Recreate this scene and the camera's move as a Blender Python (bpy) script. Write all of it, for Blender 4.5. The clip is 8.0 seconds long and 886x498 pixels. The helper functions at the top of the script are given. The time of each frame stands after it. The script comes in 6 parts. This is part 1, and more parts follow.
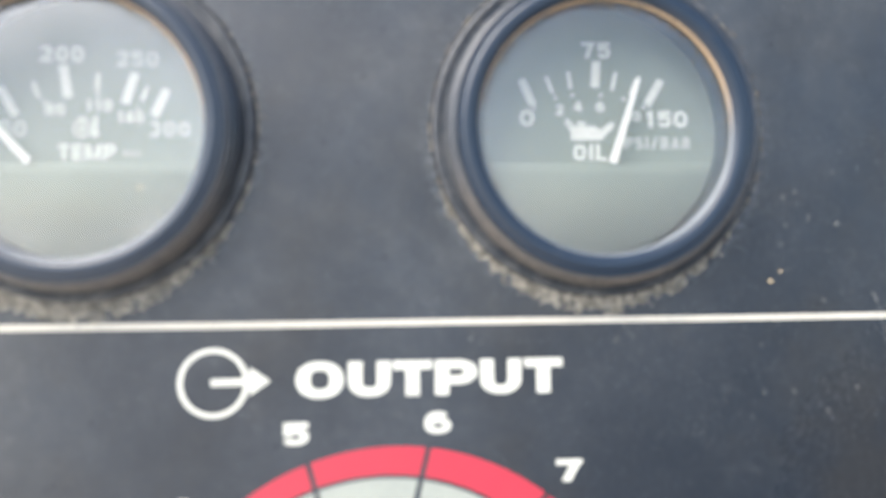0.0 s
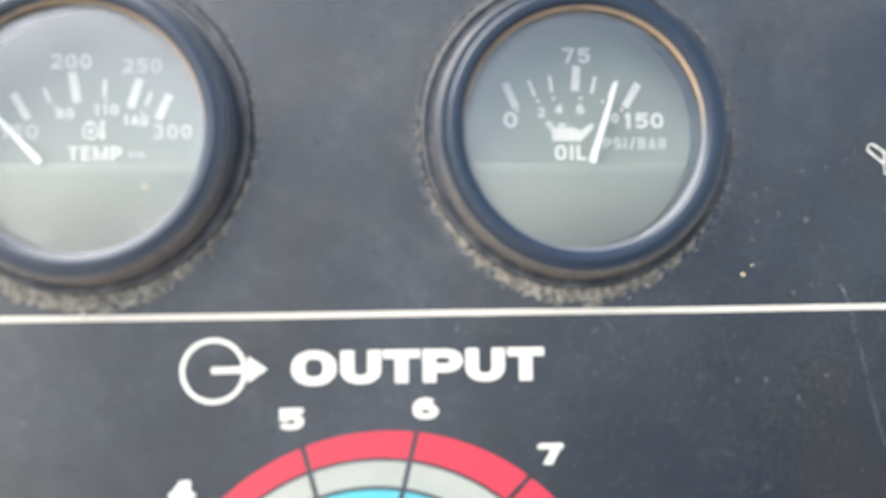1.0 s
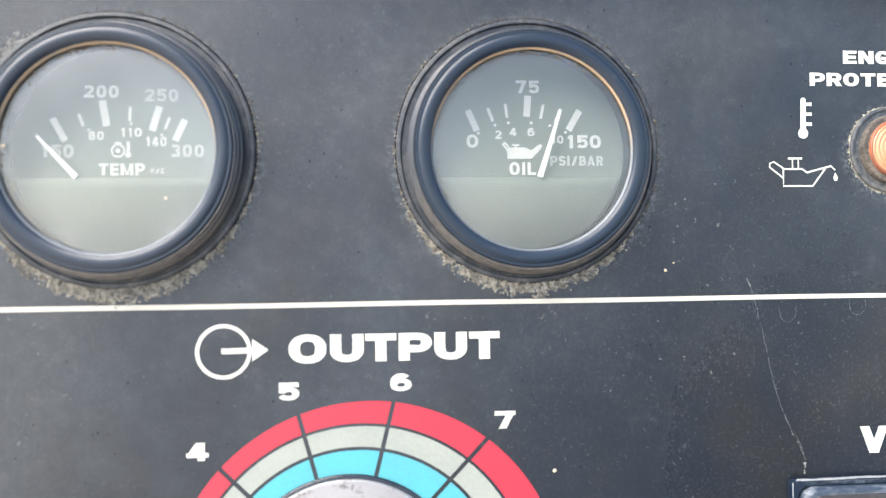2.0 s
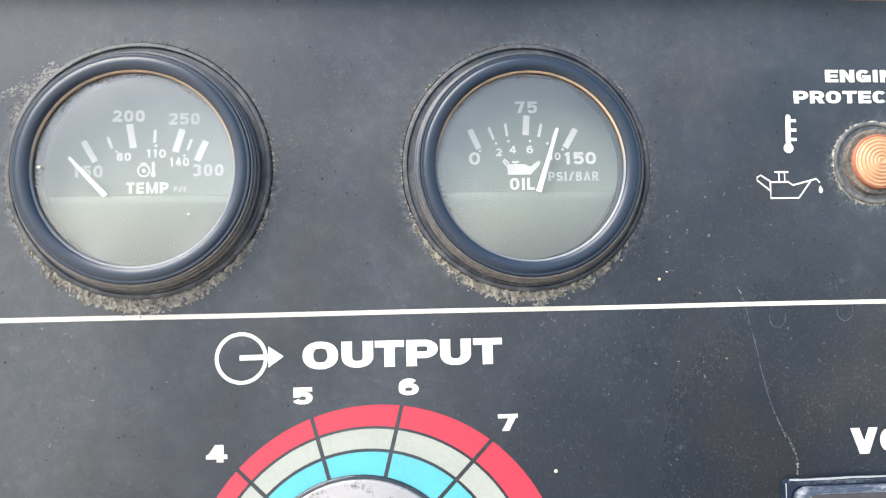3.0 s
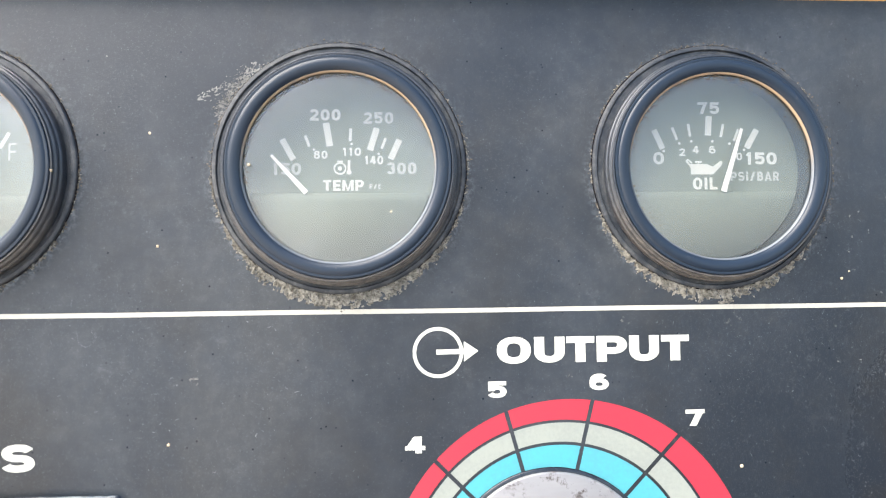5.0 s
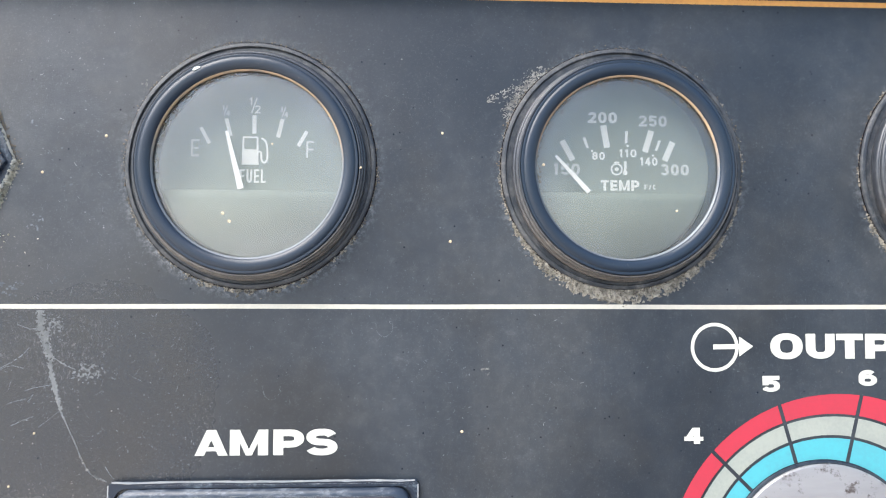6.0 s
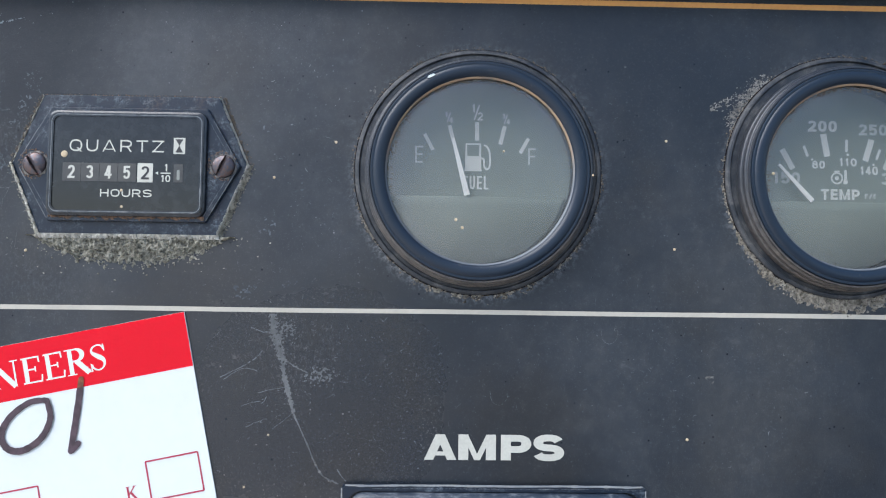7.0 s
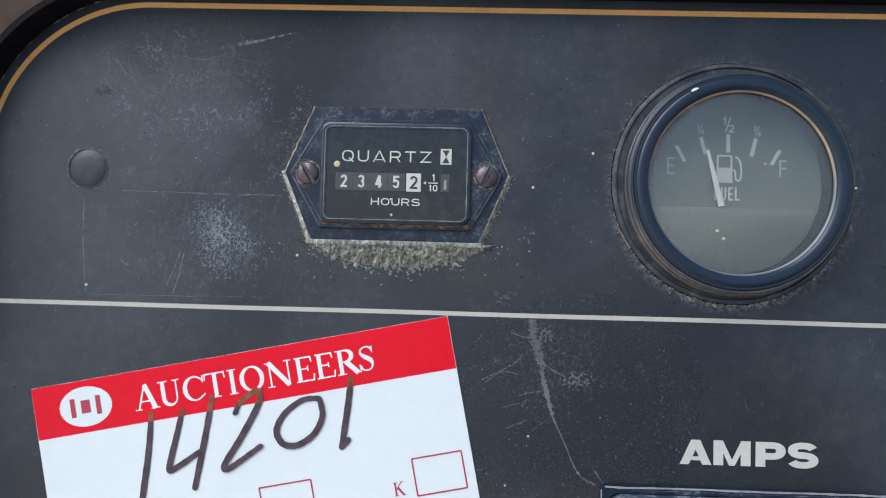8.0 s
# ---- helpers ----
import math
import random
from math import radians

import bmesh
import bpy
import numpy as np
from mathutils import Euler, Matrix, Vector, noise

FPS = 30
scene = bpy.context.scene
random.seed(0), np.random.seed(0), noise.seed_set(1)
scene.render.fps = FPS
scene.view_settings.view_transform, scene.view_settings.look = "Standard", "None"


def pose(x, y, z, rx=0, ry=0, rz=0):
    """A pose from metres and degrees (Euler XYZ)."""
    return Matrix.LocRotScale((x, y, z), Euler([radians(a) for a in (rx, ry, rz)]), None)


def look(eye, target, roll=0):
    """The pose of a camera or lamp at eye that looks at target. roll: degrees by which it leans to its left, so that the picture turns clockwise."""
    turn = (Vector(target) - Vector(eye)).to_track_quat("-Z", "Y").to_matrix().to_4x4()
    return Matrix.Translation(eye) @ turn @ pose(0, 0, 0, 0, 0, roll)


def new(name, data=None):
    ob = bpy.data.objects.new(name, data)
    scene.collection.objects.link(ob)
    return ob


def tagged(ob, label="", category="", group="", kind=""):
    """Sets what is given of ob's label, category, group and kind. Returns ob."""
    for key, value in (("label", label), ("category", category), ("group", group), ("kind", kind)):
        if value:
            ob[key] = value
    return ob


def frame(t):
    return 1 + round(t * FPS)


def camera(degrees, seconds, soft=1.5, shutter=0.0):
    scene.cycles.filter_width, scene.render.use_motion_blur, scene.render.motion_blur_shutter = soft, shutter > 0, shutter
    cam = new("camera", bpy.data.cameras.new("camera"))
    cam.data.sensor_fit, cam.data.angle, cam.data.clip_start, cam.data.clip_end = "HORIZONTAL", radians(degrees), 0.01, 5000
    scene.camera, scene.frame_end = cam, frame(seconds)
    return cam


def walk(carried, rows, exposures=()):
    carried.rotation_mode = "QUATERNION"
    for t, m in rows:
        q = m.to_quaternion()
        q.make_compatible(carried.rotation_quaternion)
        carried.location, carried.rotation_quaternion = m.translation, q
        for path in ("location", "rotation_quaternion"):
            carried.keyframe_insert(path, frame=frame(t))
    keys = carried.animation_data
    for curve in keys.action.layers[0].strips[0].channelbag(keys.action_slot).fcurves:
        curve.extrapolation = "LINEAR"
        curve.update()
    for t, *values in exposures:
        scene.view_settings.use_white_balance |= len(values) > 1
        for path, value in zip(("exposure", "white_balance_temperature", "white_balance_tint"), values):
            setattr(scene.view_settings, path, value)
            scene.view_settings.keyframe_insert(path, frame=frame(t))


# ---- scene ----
cam = camera(72.0, 8.0, soft=1.08)
cam.data.dof.use_dof, cam.data.dof.focus_distance, cam.data.dof.aperture_fstop = True, 0.1635, 4.8
PATH = [
    (0, look((0.06126, -0.11839, -0.02668), (0.1254, 0.8792, -0.0002), -0.53)),
    (0.2, look((0.06495, -0.11881, -0.02696), (0.1345, 0.8786, -0.0063), -0.60)),
    (0.4, look((0.06400, -0.12111, -0.02616), (0.1286, 0.8762, 0.0090), -0.57)),
    (0.5, look((0.06384, -0.12134, -0.02596), (0.1231, 0.8763, 0.0094), -0.57)),
    (0.7, look((0.06312, -0.11895, -0.02794), (0.1182, 0.8791, 0.0012), -0.62)),
    (0.9, look((0.06339, -0.12189, -0.02728), (0.1132, 0.8765, -0.0018), -0.67)),
    (1, look((0.06452, -0.12525, -0.02794), (0.1200, 0.8728, -0.0007), -0.62)),
    (1.2, look((0.06642, -0.12950, -0.02875), (0.1317, 0.8677, 0.0082), -0.67)),
    (1.4, look((0.06893, -0.13403, -0.02775), (0.1306, 0.8635, 0.0068), -0.85)),
    (1.5, look((0.06947, -0.14047, -0.02851), (0.1278, 0.8571, 0.0090), -0.89)),
    (1.7, look((0.06715, -0.14635, -0.02726), (0.1431, 0.8506, -0.0114), -0.62)),
    (3, look((0.06741, -0.15942, -0.02927), (0.1283, 0.8375, 0.0193), -1.09)),
    (3.2, look((0.06787, -0.16006, -0.02939), (0.1305, 0.8368, 0.0195), -1.08)),
    (3.5, look((0.06696, -0.16002, -0.02956), (0.1283, 0.8369, 0.0192), -1.09)),
    (3.7, look((0.06481, -0.15944, -0.03057), (0.1254, 0.8374, 0.0206), -0.93)),
    (4, look((0.06036, -0.15705, -0.03121), (0.1196, 0.8401, 0.0165), -0.99)),
    (4.2, look((0.05934, -0.15845, -0.02834), (0.1167, 0.8388, 0.0193), -0.94)),
    (5.3, look((-0.00162, -0.16143, -0.02845), (0.0383, 0.8369, 0.0134), -0.39)),
    (5.5, look((-0.01656, -0.16266, -0.02821), (0.0160, 0.8358, 0.0159), -0.32)),
    (5.7, look((-0.03806, -0.16086, -0.02753), (0.0047, 0.8379, -0.0026), -0.01)),
    (5.8, look((-0.04348, -0.16136, -0.03134), (-0.0108, 0.8371, 0.0146), -0.02)),
    (6, look((-0.05503, -0.16374, -0.02958), (-0.0169, 0.8345, 0.0152), 0.17)),
    (6.2, look((-0.06461, -0.16341, -0.03203), (-0.0306, 0.8352, 0.0094), 0.30)),
    (6.4, look((-0.07619, -0.16440, -0.03132), (-0.0416, 0.8341, 0.0101), 0.39)),
    (6.5, look((-0.08103, -0.16490, -0.03062), (-0.0494, 0.8336, 0.0143), 0.42)),
    (6.7, look((-0.09290, -0.16477, -0.02937), (-0.0669, 0.8341, 0.0101), 0.54)),
    (6.9, look((-0.10680, -0.16274, -0.02833), (-0.0872, 0.8365, 0.0041), 0.75)),
    (7, look((-0.11207, -0.16302, -0.02792), (-0.0944, 0.8359, 0.0149), 0.76)),
    (7.2, look((-0.12579, -0.16580, -0.02837), (-0.1129, 0.8327, 0.0247), 0.87)),
    (7.4, look((-0.14220, -0.16520, -0.02947), (-0.1443, 0.8336, 0.0196), 1.02)),
    (7.5, look((-0.15145, -0.16311, -0.03098), (-0.1551, 0.8356, 0.0200), 1.15)),
    (7.7, look((-0.16508, -0.16399, -0.02956), (-0.1739, 0.8350, 0.0141), 1.21)),
    (7.9, look((-0.17416, -0.16746, -0.02606), (-0.1906, 0.8316, 0.0147), 1.42)),
    (8, look((-0.17500, -0.16838, -0.02545), (-0.1990, 0.8306, 0.0068), 1.52)),
]
walk(cam, PATH, exposures=[(0, 1.65, 6680, 10), (4.2, 1.72, 6820, 10), (5.5, 1.67, 6760, 10), (6.0, 1.50, 6560, 10), (6.5, 0.89, 6150, 10), (7.0, 0.61, 6040, 10), (8, 0.37, 6060, 10)])

# ---------------------------------------------------------------- light
SUN_ELEVATION, SUN_TURN = 50.0, 235.8
world = bpy.data.worlds.new("sky")
world.use_nodes = True
scene.world = world
wn = world.node_tree.nodes
sky = wn.new("ShaderNodeTexSky")
sky.sky_type = "NISHITA"
sky.sun_disc = False
sky.sun_elevation = radians(SUN_ELEVATION)
sky.sun_rotation = radians(SUN_TURN)
sky.air_density, sky.dust_density = 1.0, 1.5
wn["Background"].inputs["Strength"].default_value = 0.14
world.node_tree.links.new(sky.outputs["Color"], wn["Background"].inputs["Color"])

sun = new("sun", bpy.data.lights.new("sun", "SUN"))
sun.data.energy, sun.data.angle, sun.data.color = 3.0, radians(55), (1.0, 0.97, 0.93)
sun.matrix_world = look((-2.8, -1.9, 4.033), (0, 0, 0))

MM = 0.001
GAUGE_X = {"fuel": -100.0, "temp": 0.0, "oil": 100.0}
DIAL = -2.7          # depth of the printed dial behind the panel's face
LINE_Z = -37.7


def P(x, z, d=0.0):
    """A place on the panel in millimetres; d is how far it stands proud of the face."""
    return Vector((x * MM, -d * MM, z * MM))


# ---------------------------------------------------------------- materials
class Nodes:
    """Short hand for building node trees."""

    def __init__(self, name):
        self.mat = bpy.data.materials.new(name)
        self.mat.use_nodes = True
        self.t = self.mat.node_tree
        self.bsdf = self.t.nodes["Principled BSDF"]
        self.out = self.t.nodes["Material Output"]
        self.co = self.t.nodes.new("ShaderNodeTexCoord").outputs["Object"]
        self.pos = self.t.nodes.new("ShaderNodeNewGeometry").outputs["Position"]

    def link(self, a, b):
        self.t.links.new(a, b)

    def put(self, socket, value):
        if isinstance(value, bpy.types.NodeSocket):
            self.link(value, socket)
        else:
            socket.default_value = value

    def noise(self, scale, detail=4, rough=0.6, vec=None):
        n = self.t.nodes.new("ShaderNodeTexNoise")
        n.inputs["Scale"].default_value = scale
        n.inputs["Detail"].default_value = detail
        n.inputs["Roughness"].default_value = rough
        self.link(vec or self.pos, n.inputs["Vector"])
        return n.outputs["Fac"]

    def voronoi(self, scale, feature="F1", vec=None):
        n = self.t.nodes.new("ShaderNodeTexVoronoi")
        n.feature = feature
        n.inputs["Scale"].default_value = scale
        self.link(vec or self.pos, n.inputs["Vector"])
        return n

    def ramp(self, value, a, b, lo=0.0, hi=1.0):
        n = self.t.nodes.new("ShaderNodeMapRange")
        n.interpolation_type = "SMOOTHSTEP"
        for k, v in (("Value", value), ("From Min", a), ("From Max", b), ("To Min", lo), ("To Max", hi)):
            self.put(n.inputs[k], v)
        return n.outputs["Result"]

    def math(self, op, a, b=0.0, clamp=False):
        n = self.t.nodes.new("ShaderNodeMath")
        n.operation, n.use_clamp = op, clamp
        self.put(n.inputs[0], a)
        self.put(n.inputs[1], b)
        return n.outputs[0]

    def mul(self, *v):
        r = v[0]
        for x in v[1:]:
            r = self.math("MULTIPLY", r, x)
        return r

    def add(self, *v):
        r = v[0]
        for x in v[1:]:
            r = self.math("ADD", r, x, True)
        return r

    def mix(self, fac, a, b):
        n = self.t.nodes.new("ShaderNodeMix")
        n.data_type = "RGBA"
        self.put(n.inputs["Factor"], fac)
        for k, v in (("A", a), ("B", b)):
            s = [i for i in n.inputs if i.name == k and i.type == "RGBA"][0]
            self.put(s, (*v, 1) if isinstance(v, tuple) else v)
        return [o for o in n.outputs if o.type == "RGBA"][0]

    def stretch(self, sx, sy, sz, rot=0.0):
        n = self.t.nodes.new("ShaderNodeMapping")
        n.inputs["Scale"].default_value = (sx, sy, sz)
        n.inputs["Rotation"].default_value = (0, radians(rot), 0)
        self.link(self.pos, n.inputs["Vector"])
        return n.outputs["Vector"]

    def xyz(self):
        n = self.t.nodes.new("ShaderNodeSeparateXYZ")
        self.link(self.pos, n.inputs[0])
        return n.outputs

    def far(self, x, z):
        n = self.t.nodes.new("ShaderNodeVectorMath")
        n.operation = "DISTANCE"
        self.link(self.pos, n.inputs[0])
        n.inputs[1].default_value = P(x, z)
        return n.outputs["Value"]

    def bump(self, height, strength=0.3, distance=0.0003):
        n = self.t.nodes.new("ShaderNodeBump")
        n.inputs["Strength"].default_value = strength
        n.inputs["Distance"].default_value = distance
        self.link(height, n.inputs["Height"])
        self.link(n.outputs["Normal"], self.bsdf.inputs["Normal"])

    def set(self, **k):
        names = {"color": "Base Color", "rough": "Roughness", "metal": "Metallic", "coat": "Coat Weight",
                 "spec": "Specular IOR Level", "coat_rough": "Coat Roughness"}
        for key, v in k.items():
            self.put(self.bsdf.inputs[names[key]], (*v, 1) if isinstance(v, tuple) else v)
        return self.mat


def plain(name, a, b, rough=0.5, metal=0.0, scale=900, wear=0.12, spec=0.5, bump=0.15):
    """A surface with a base colour, a second one for grain and stains, and a fine relief."""
    n = Nodes(name)
    grain = n.noise(scale, 5)
    blot = n.noise(scale * 0.08, 4)
    fac = n.ramp(n.add(n.mul(grain, 0.5), n.mul(blot, 0.5)), 0.38, 0.66)
    n.set(color=n.mix(fac, a, b), rough=n.math("ADD", rough - wear / 2, n.mul(blot, wear)), metal=metal, spec=spec)
    n.bump(grain, bump, 0.0002)
    return n.mat


def panel_material():
    n = Nodes("satin black panel")
    x, y, z = n.xyz()
    cloud = n.noise(14, 5, 0.62)
    fine = n.noise(260, 6, 0.7)
    grain = n.noise(2600, 3, 0.6)
    # Dust colour thinned in three spots to paint a dark reflection.
    dim_factor = n.math("SUBTRACT", 1.0, n.add(n.mul(n.ramp(n.far(-158, -60), 0.052, 0.014), 0.7), n.mul(n.ramp(n.far(142, -72), 0.062, 0.020), 0.75), n.mul(n.ramp(n.far(-126, -62), 0.044, 0.014), 0.6)))
    dust = n.mul(n.add(0.15, n.ramp(cloud, 0.36, 0.72)), 0.17, dim_factor)
    dust = n.add(dust, n.mul(n.ramp(n.far(-150, -66), 0.055, 0.01), n.ramp(n.noise(28, 5), 0.35, 0.65), 0.02))
    # grey wipe marks and small specks of dust
    streak = n.noise(60, 6, 0.75, n.stretch(0.8, 1, 1.6, 35))
    dust = n.add(dust, n.mul(n.ramp(streak, 0.56, 0.74), n.ramp(fine, 0.45, 0.65), 0.20))
    v = n.voronoi(420)
    speck = n.mul(n.ramp(v.outputs["Distance"], 0.10, 0.05), n.ramp(n.noise(90, 3), 0.44, 0.64))
    grit = n.mul(n.ramp(n.noise(1300, 7, 0.9), 0.54, 0.68), n.ramp(n.noise(35, 4), 0.30, 0.62, 0.30, 1.0), 0.46)
    dust = n.add(dust, grit)
    v2 = n.voronoi(190)
    fleck = n.mul(n.ramp(v2.outputs["Distance"], 0.055, 0.025), n.ramp(n.noise(55, 3), 0.48, 0.62))
    west = n.ramp(x, -0.105, -0.150, 0.5, 1.25)
    dust = n.add(dust, n.mul(speck, west, 0.6), n.mul(fleck, west, 0.8))
    # hazy corner with a ragged border, rubbed dark in patches
    wander = n.math("SUBTRACT", n.noise(75, 7, 0.7), 0.5)
    fray = n.math("SUBTRACT", n.noise(520, 6, 0.8), 0.5)
    veil = None
    for cx, cz, r0, r1 in ((-272, 2, 20, 38), (-252, 14, 11, 29), (-262, -12, 16, 34), (-242, -14, 6, 24)):
        away = n.math("ADD", n.far(cx, cz), n.math("ADD", n.mul(wander, 0.034), n.mul(fray, 0.036)))
        m = n.ramp(away, r1 * MM, r0 * MM)
        veil = m if veil is None else n.math("MAXIMUM", veil, m)
    rub = n.mul(n.ramp(n.math("ADD", n.far(-252, 31), n.mul(wander, 0.05)), 0.020, 0.008), n.ramp(n.noise(260, 9, 0.85), 0.45, 0.53))
    bare = n.mul(n.ramp(n.math("ADD", n.far(-242, 40), n.mul(wander, 0.02)), 0.060, 0.030), n.math("SUBTRACT", 1.0, veil))
    keep = n.mul(n.math("SUBTRACT", 1.0, n.mul(rub, 0.9)), n.math("SUBTRACT", 1.0, n.mul(bare, 0.65)))
    dust = n.mul(n.add(dust, n.mul(veil, n.ramp(n.noise(30, 5, 0.6), 0.25, 0.7, 0.5, 1.0), n.ramp(n.noise(330, 9, 0.85), 0.38, 0.52, 0.45, 1.0), 0.046)), keep)
    # scuffed fields beside the hour meter and round the drip
    crackle = n.mul(n.ramp(n.far(-252, 30), 0.030, 0.010), n.ramp(n.noise(900, 8, 0.85), 0.52, 0.66), 0.22)
    dust = n.add(dust, crackle)
    scuff_noise = n.noise(650, 9, 0.9, n.stretch(1.5, 1, 0.8, 25))
    for cx, cz, r0, r1, amount in ((-240, -17, 3, 18, 0.50), (-228, 6, 2, 14, 0.50), (-262, 20, 8, 40, 0.16), (-246, 30, 6, 30, 0.22), (-212, -27, 4, 22, 0.3),
                                   (-150, -50, 3, 20, 0.38), (-140, -52, 2, 12, 0.32), (128, -50, 10, 60, 0.14), (-252, -26, 4, 22, 0.3)):
        m = n.mul(n.ramp(n.math("ADD", n.far(cx, cz), n.mul(wander, 0.03)), r1 * MM, r0 * MM), n.ramp(scuff_noise, 0.50, 0.66), amount)
        dust = n.add(dust, m)
    # dirt ringed round the gauges and the lamp, heavier below
    crumb = n.noise(700, 6, 0.75)
    for cx, cz, r in ((-100, 0, 33), (0, 0, 33), (100, 0, 33), (196, 0.5, 11)):
        near = n.ramp(n.far(cx, cz), (r + 5) * MM, r * MM)
        below = n.ramp(z, (cz + 12) * MM, (cz - r) * MM, 0.25, 1.0)
        dust = n.add(dust, n.mul(near, near, below, n.ramp(crumb, 0.45, 0.62), 0.9))
    brown = n.ramp(n.noise(22, 4), 0.45, 0.65)
    base = n.mix(brown, (0.0080, 0.0128, 0.0205), (0.0125, 0.0146, 0.0180))
    # Glossier spots, added so that a dark reflection shows there.
    gloss_spots = n.math("MAXIMUM", n.ramp(n.far(-142, -64), 0.060, 0.020), n.ramp(n.far(178, -74), 0.075, 0.030))
    # The dust colour turns browner near the card.
    near_card = n.ramp(n.far(-160, -62), 0.060, 0.015)
    tan = n.mix(near_card, n.mix(n.ramp(fine, 0.4, 0.7), (0.135, 0.155, 0.175), (0.22, 0.235, 0.245)), (0.20, 0.175, 0.155))
    # pinholes in the paint
    v3 = n.voronoi(330)
    pit = n.mul(n.ramp(v3.outputs["Distance"], 0.11, 0.05), n.ramp(n.noise(120, 3), 0.46, 0.60))
    # Specular raised left and cut right to steer the same painted reflection.
    n.set(color=n.mix(n.mul(dust, n.math("SUBTRACT", 1.0, n.mul(pit, 0.9))), base, tan), rough=n.math("SUBTRACT", n.add(0.32, n.mul(cloud, 0.12), n.mul(dust, 0.5), n.mul(bare, 0.15)), n.mul(gloss_spots, 0.16)), spec=n.mul(n.math("SUBTRACT", 1.0, n.mul(pit, 0.8)), n.math("SUBTRACT", n.add(0.47, n.mul(n.ramp(n.far(-142, -64), 0.060, 0.020), 0.22)), n.add(n.mul(bare, 0.17), n.mul(n.ramp(n.far(142, -72), 0.062, 0.020), 0.10)))))
    n.bump(n.add(n.mul(grain, 0.25), n.mul(n.noise(3000, 4, 0.8), 0.5), n.mul(n.noise(620, 4, 0.7), 0.6), n.mul(dust, 0.7)), 0.42, 0.0003)
    return n.mat


def glass_material():
    """Dusty gauge glass: clear glass with gloss at grazing angles and a thin film of dust."""
    n = Nodes("dusty glass")
    n.t.nodes.remove(n.bsdf)
    clear = n.t.nodes.new("ShaderNodeBsdfTransparent")
    gloss = n.t.nodes.new("ShaderNodeBsdfGlossy")
    gloss.inputs["Roughness"].default_value = 0.12
    fres = n.t.nodes.new("ShaderNodeFresnel")
    fres.inputs["IOR"].default_value = 1.5
    pane = n.t.nodes.new("ShaderNodeMixShader")
    n.link(fres.outputs[0], pane.inputs[0])
    n.link(clear.outputs[0], pane.inputs[1])
    n.link(gloss.outputs[0], pane.inputs[2])
    film = n.t.nodes.new("ShaderNodeBsdfDiffuse")
    sheen = n.t.nodes.new("ShaderNodeBsdfGlossy")
    sheen.inputs["Roughness"].default_value = 0.42
    sheen.inputs["Color"].default_value = (0.66, 0.68, 0.69, 1)
    dust = n.t.nodes.new("ShaderNodeMixShader")
    dust.inputs[0].default_value = 0.75
    n.link(film.outputs[0], dust.inputs[1])
    n.link(sheen.outputs[0], dust.inputs[2])
    cover = n.t.nodes.new("ShaderNodeMixShader")
    rim = None
    for gx in GAUGE_X.values():
        away = n.far(gx, 0)
        m = n.mul(n.ramp(away, 0.0195, 0.0240), n.ramp(away, 0.0262, 0.0252))
        rim = m if rim is None else n.math("ADD", rim, m)
    grime = n.mul(rim, n.ramp(n.noise(170, 6, 0.75), 0.38, 0.66))
    # film thickened towards the rim and bottom, standing in for reflected surroundings
    x, y, z = n.xyz()
    haze = None
    for gx in GAUGE_X.values():
        m = n.mul(n.ramp(n.far(gx, 1.0), 0.0265, 0.0255), n.ramp(n.far(gx, 3.0), 0.006, 0.027))
        haze = m if haze is None else n.math("ADD", haze, m)
    haze = n.mul(haze, n.ramp(n.noise(60, 4, 0.55), 0.2, 0.7, 0.7, 1.0))
    n.link(n.mix(grime, (0.262, 0.296, 0.264), (0.27, 0.25, 0.205)), film.inputs["Color"])
    fac = n.add(0.088, n.mul(grime, 0.10), n.mul(haze, 0.09), n.mul(n.ramp(n.noise(45, 5, 0.6), 0.35, 0.7), 0.03), n.mul(n.ramp(n.noise(240, 7, 0.8), 0.64, 0.8), 0.03))
    n.link(fac, cover.inputs[0])
    n.link(pane.outputs[0], cover.inputs[1])
    n.link(dust.outputs[0], cover.inputs[2])
    n.link(cover.outputs[0], n.out.inputs["Surface"])
    return n.mat


def knob_material():
    n = Nodes("stained aluminium")
    brush = n.noise(500, 4, 0.6, n.stretch(0.15, 1, 1.0, 8))
    blot = n.noise(140, 7, 0.75)
    stain = n.mul(n.ramp(blot, 0.54, 0.64), n.ramp(brush, 0.35, 0.6))
    n.set(color=n.mix(stain, n.mix(brush, (0.28, 0.275, 0.285), (0.38, 0.37, 0.38)), (0.08, 0.065, 0.06)),
          rough=n.add(0.42, n.mul(stain, 0.3)), metal=0.55)
    n.bump(n.add(brush, stain), 0.2)
    return n.mat


def rust_screw_material():
    n = Nodes("rusty screw")
    r = n.noise(1200, 6, 0.75)
    n.set(color=n.mix(n.ramp(r, 0.42, 0.66), (0.085, 0.088, 0.105), (0.17, 0.095, 0.07)), rough=0.26, metal=0.6)
    n.bump(r, 0.5)
    return n.mat


def bezel_material():
    n = Nodes("glossy black bezel")
    x, y, z = n.xyz()
    dirt = n.ramp(n.noise(420, 6, 0.75), 0.60, 0.78)
    band = n.noise(120, 4)
    n.set(color=n.mix(n.mul(dirt, 0.5), (0.010, 0.019, 0.034), (0.095, 0.088, 0.080)),
          rough=n.add(0.30, n.mul(band, 0.14), n.mul(dirt, 0.3)), spec=0.42)
    n.bump(dirt, 0.15, 0.0001)
    return n.mat


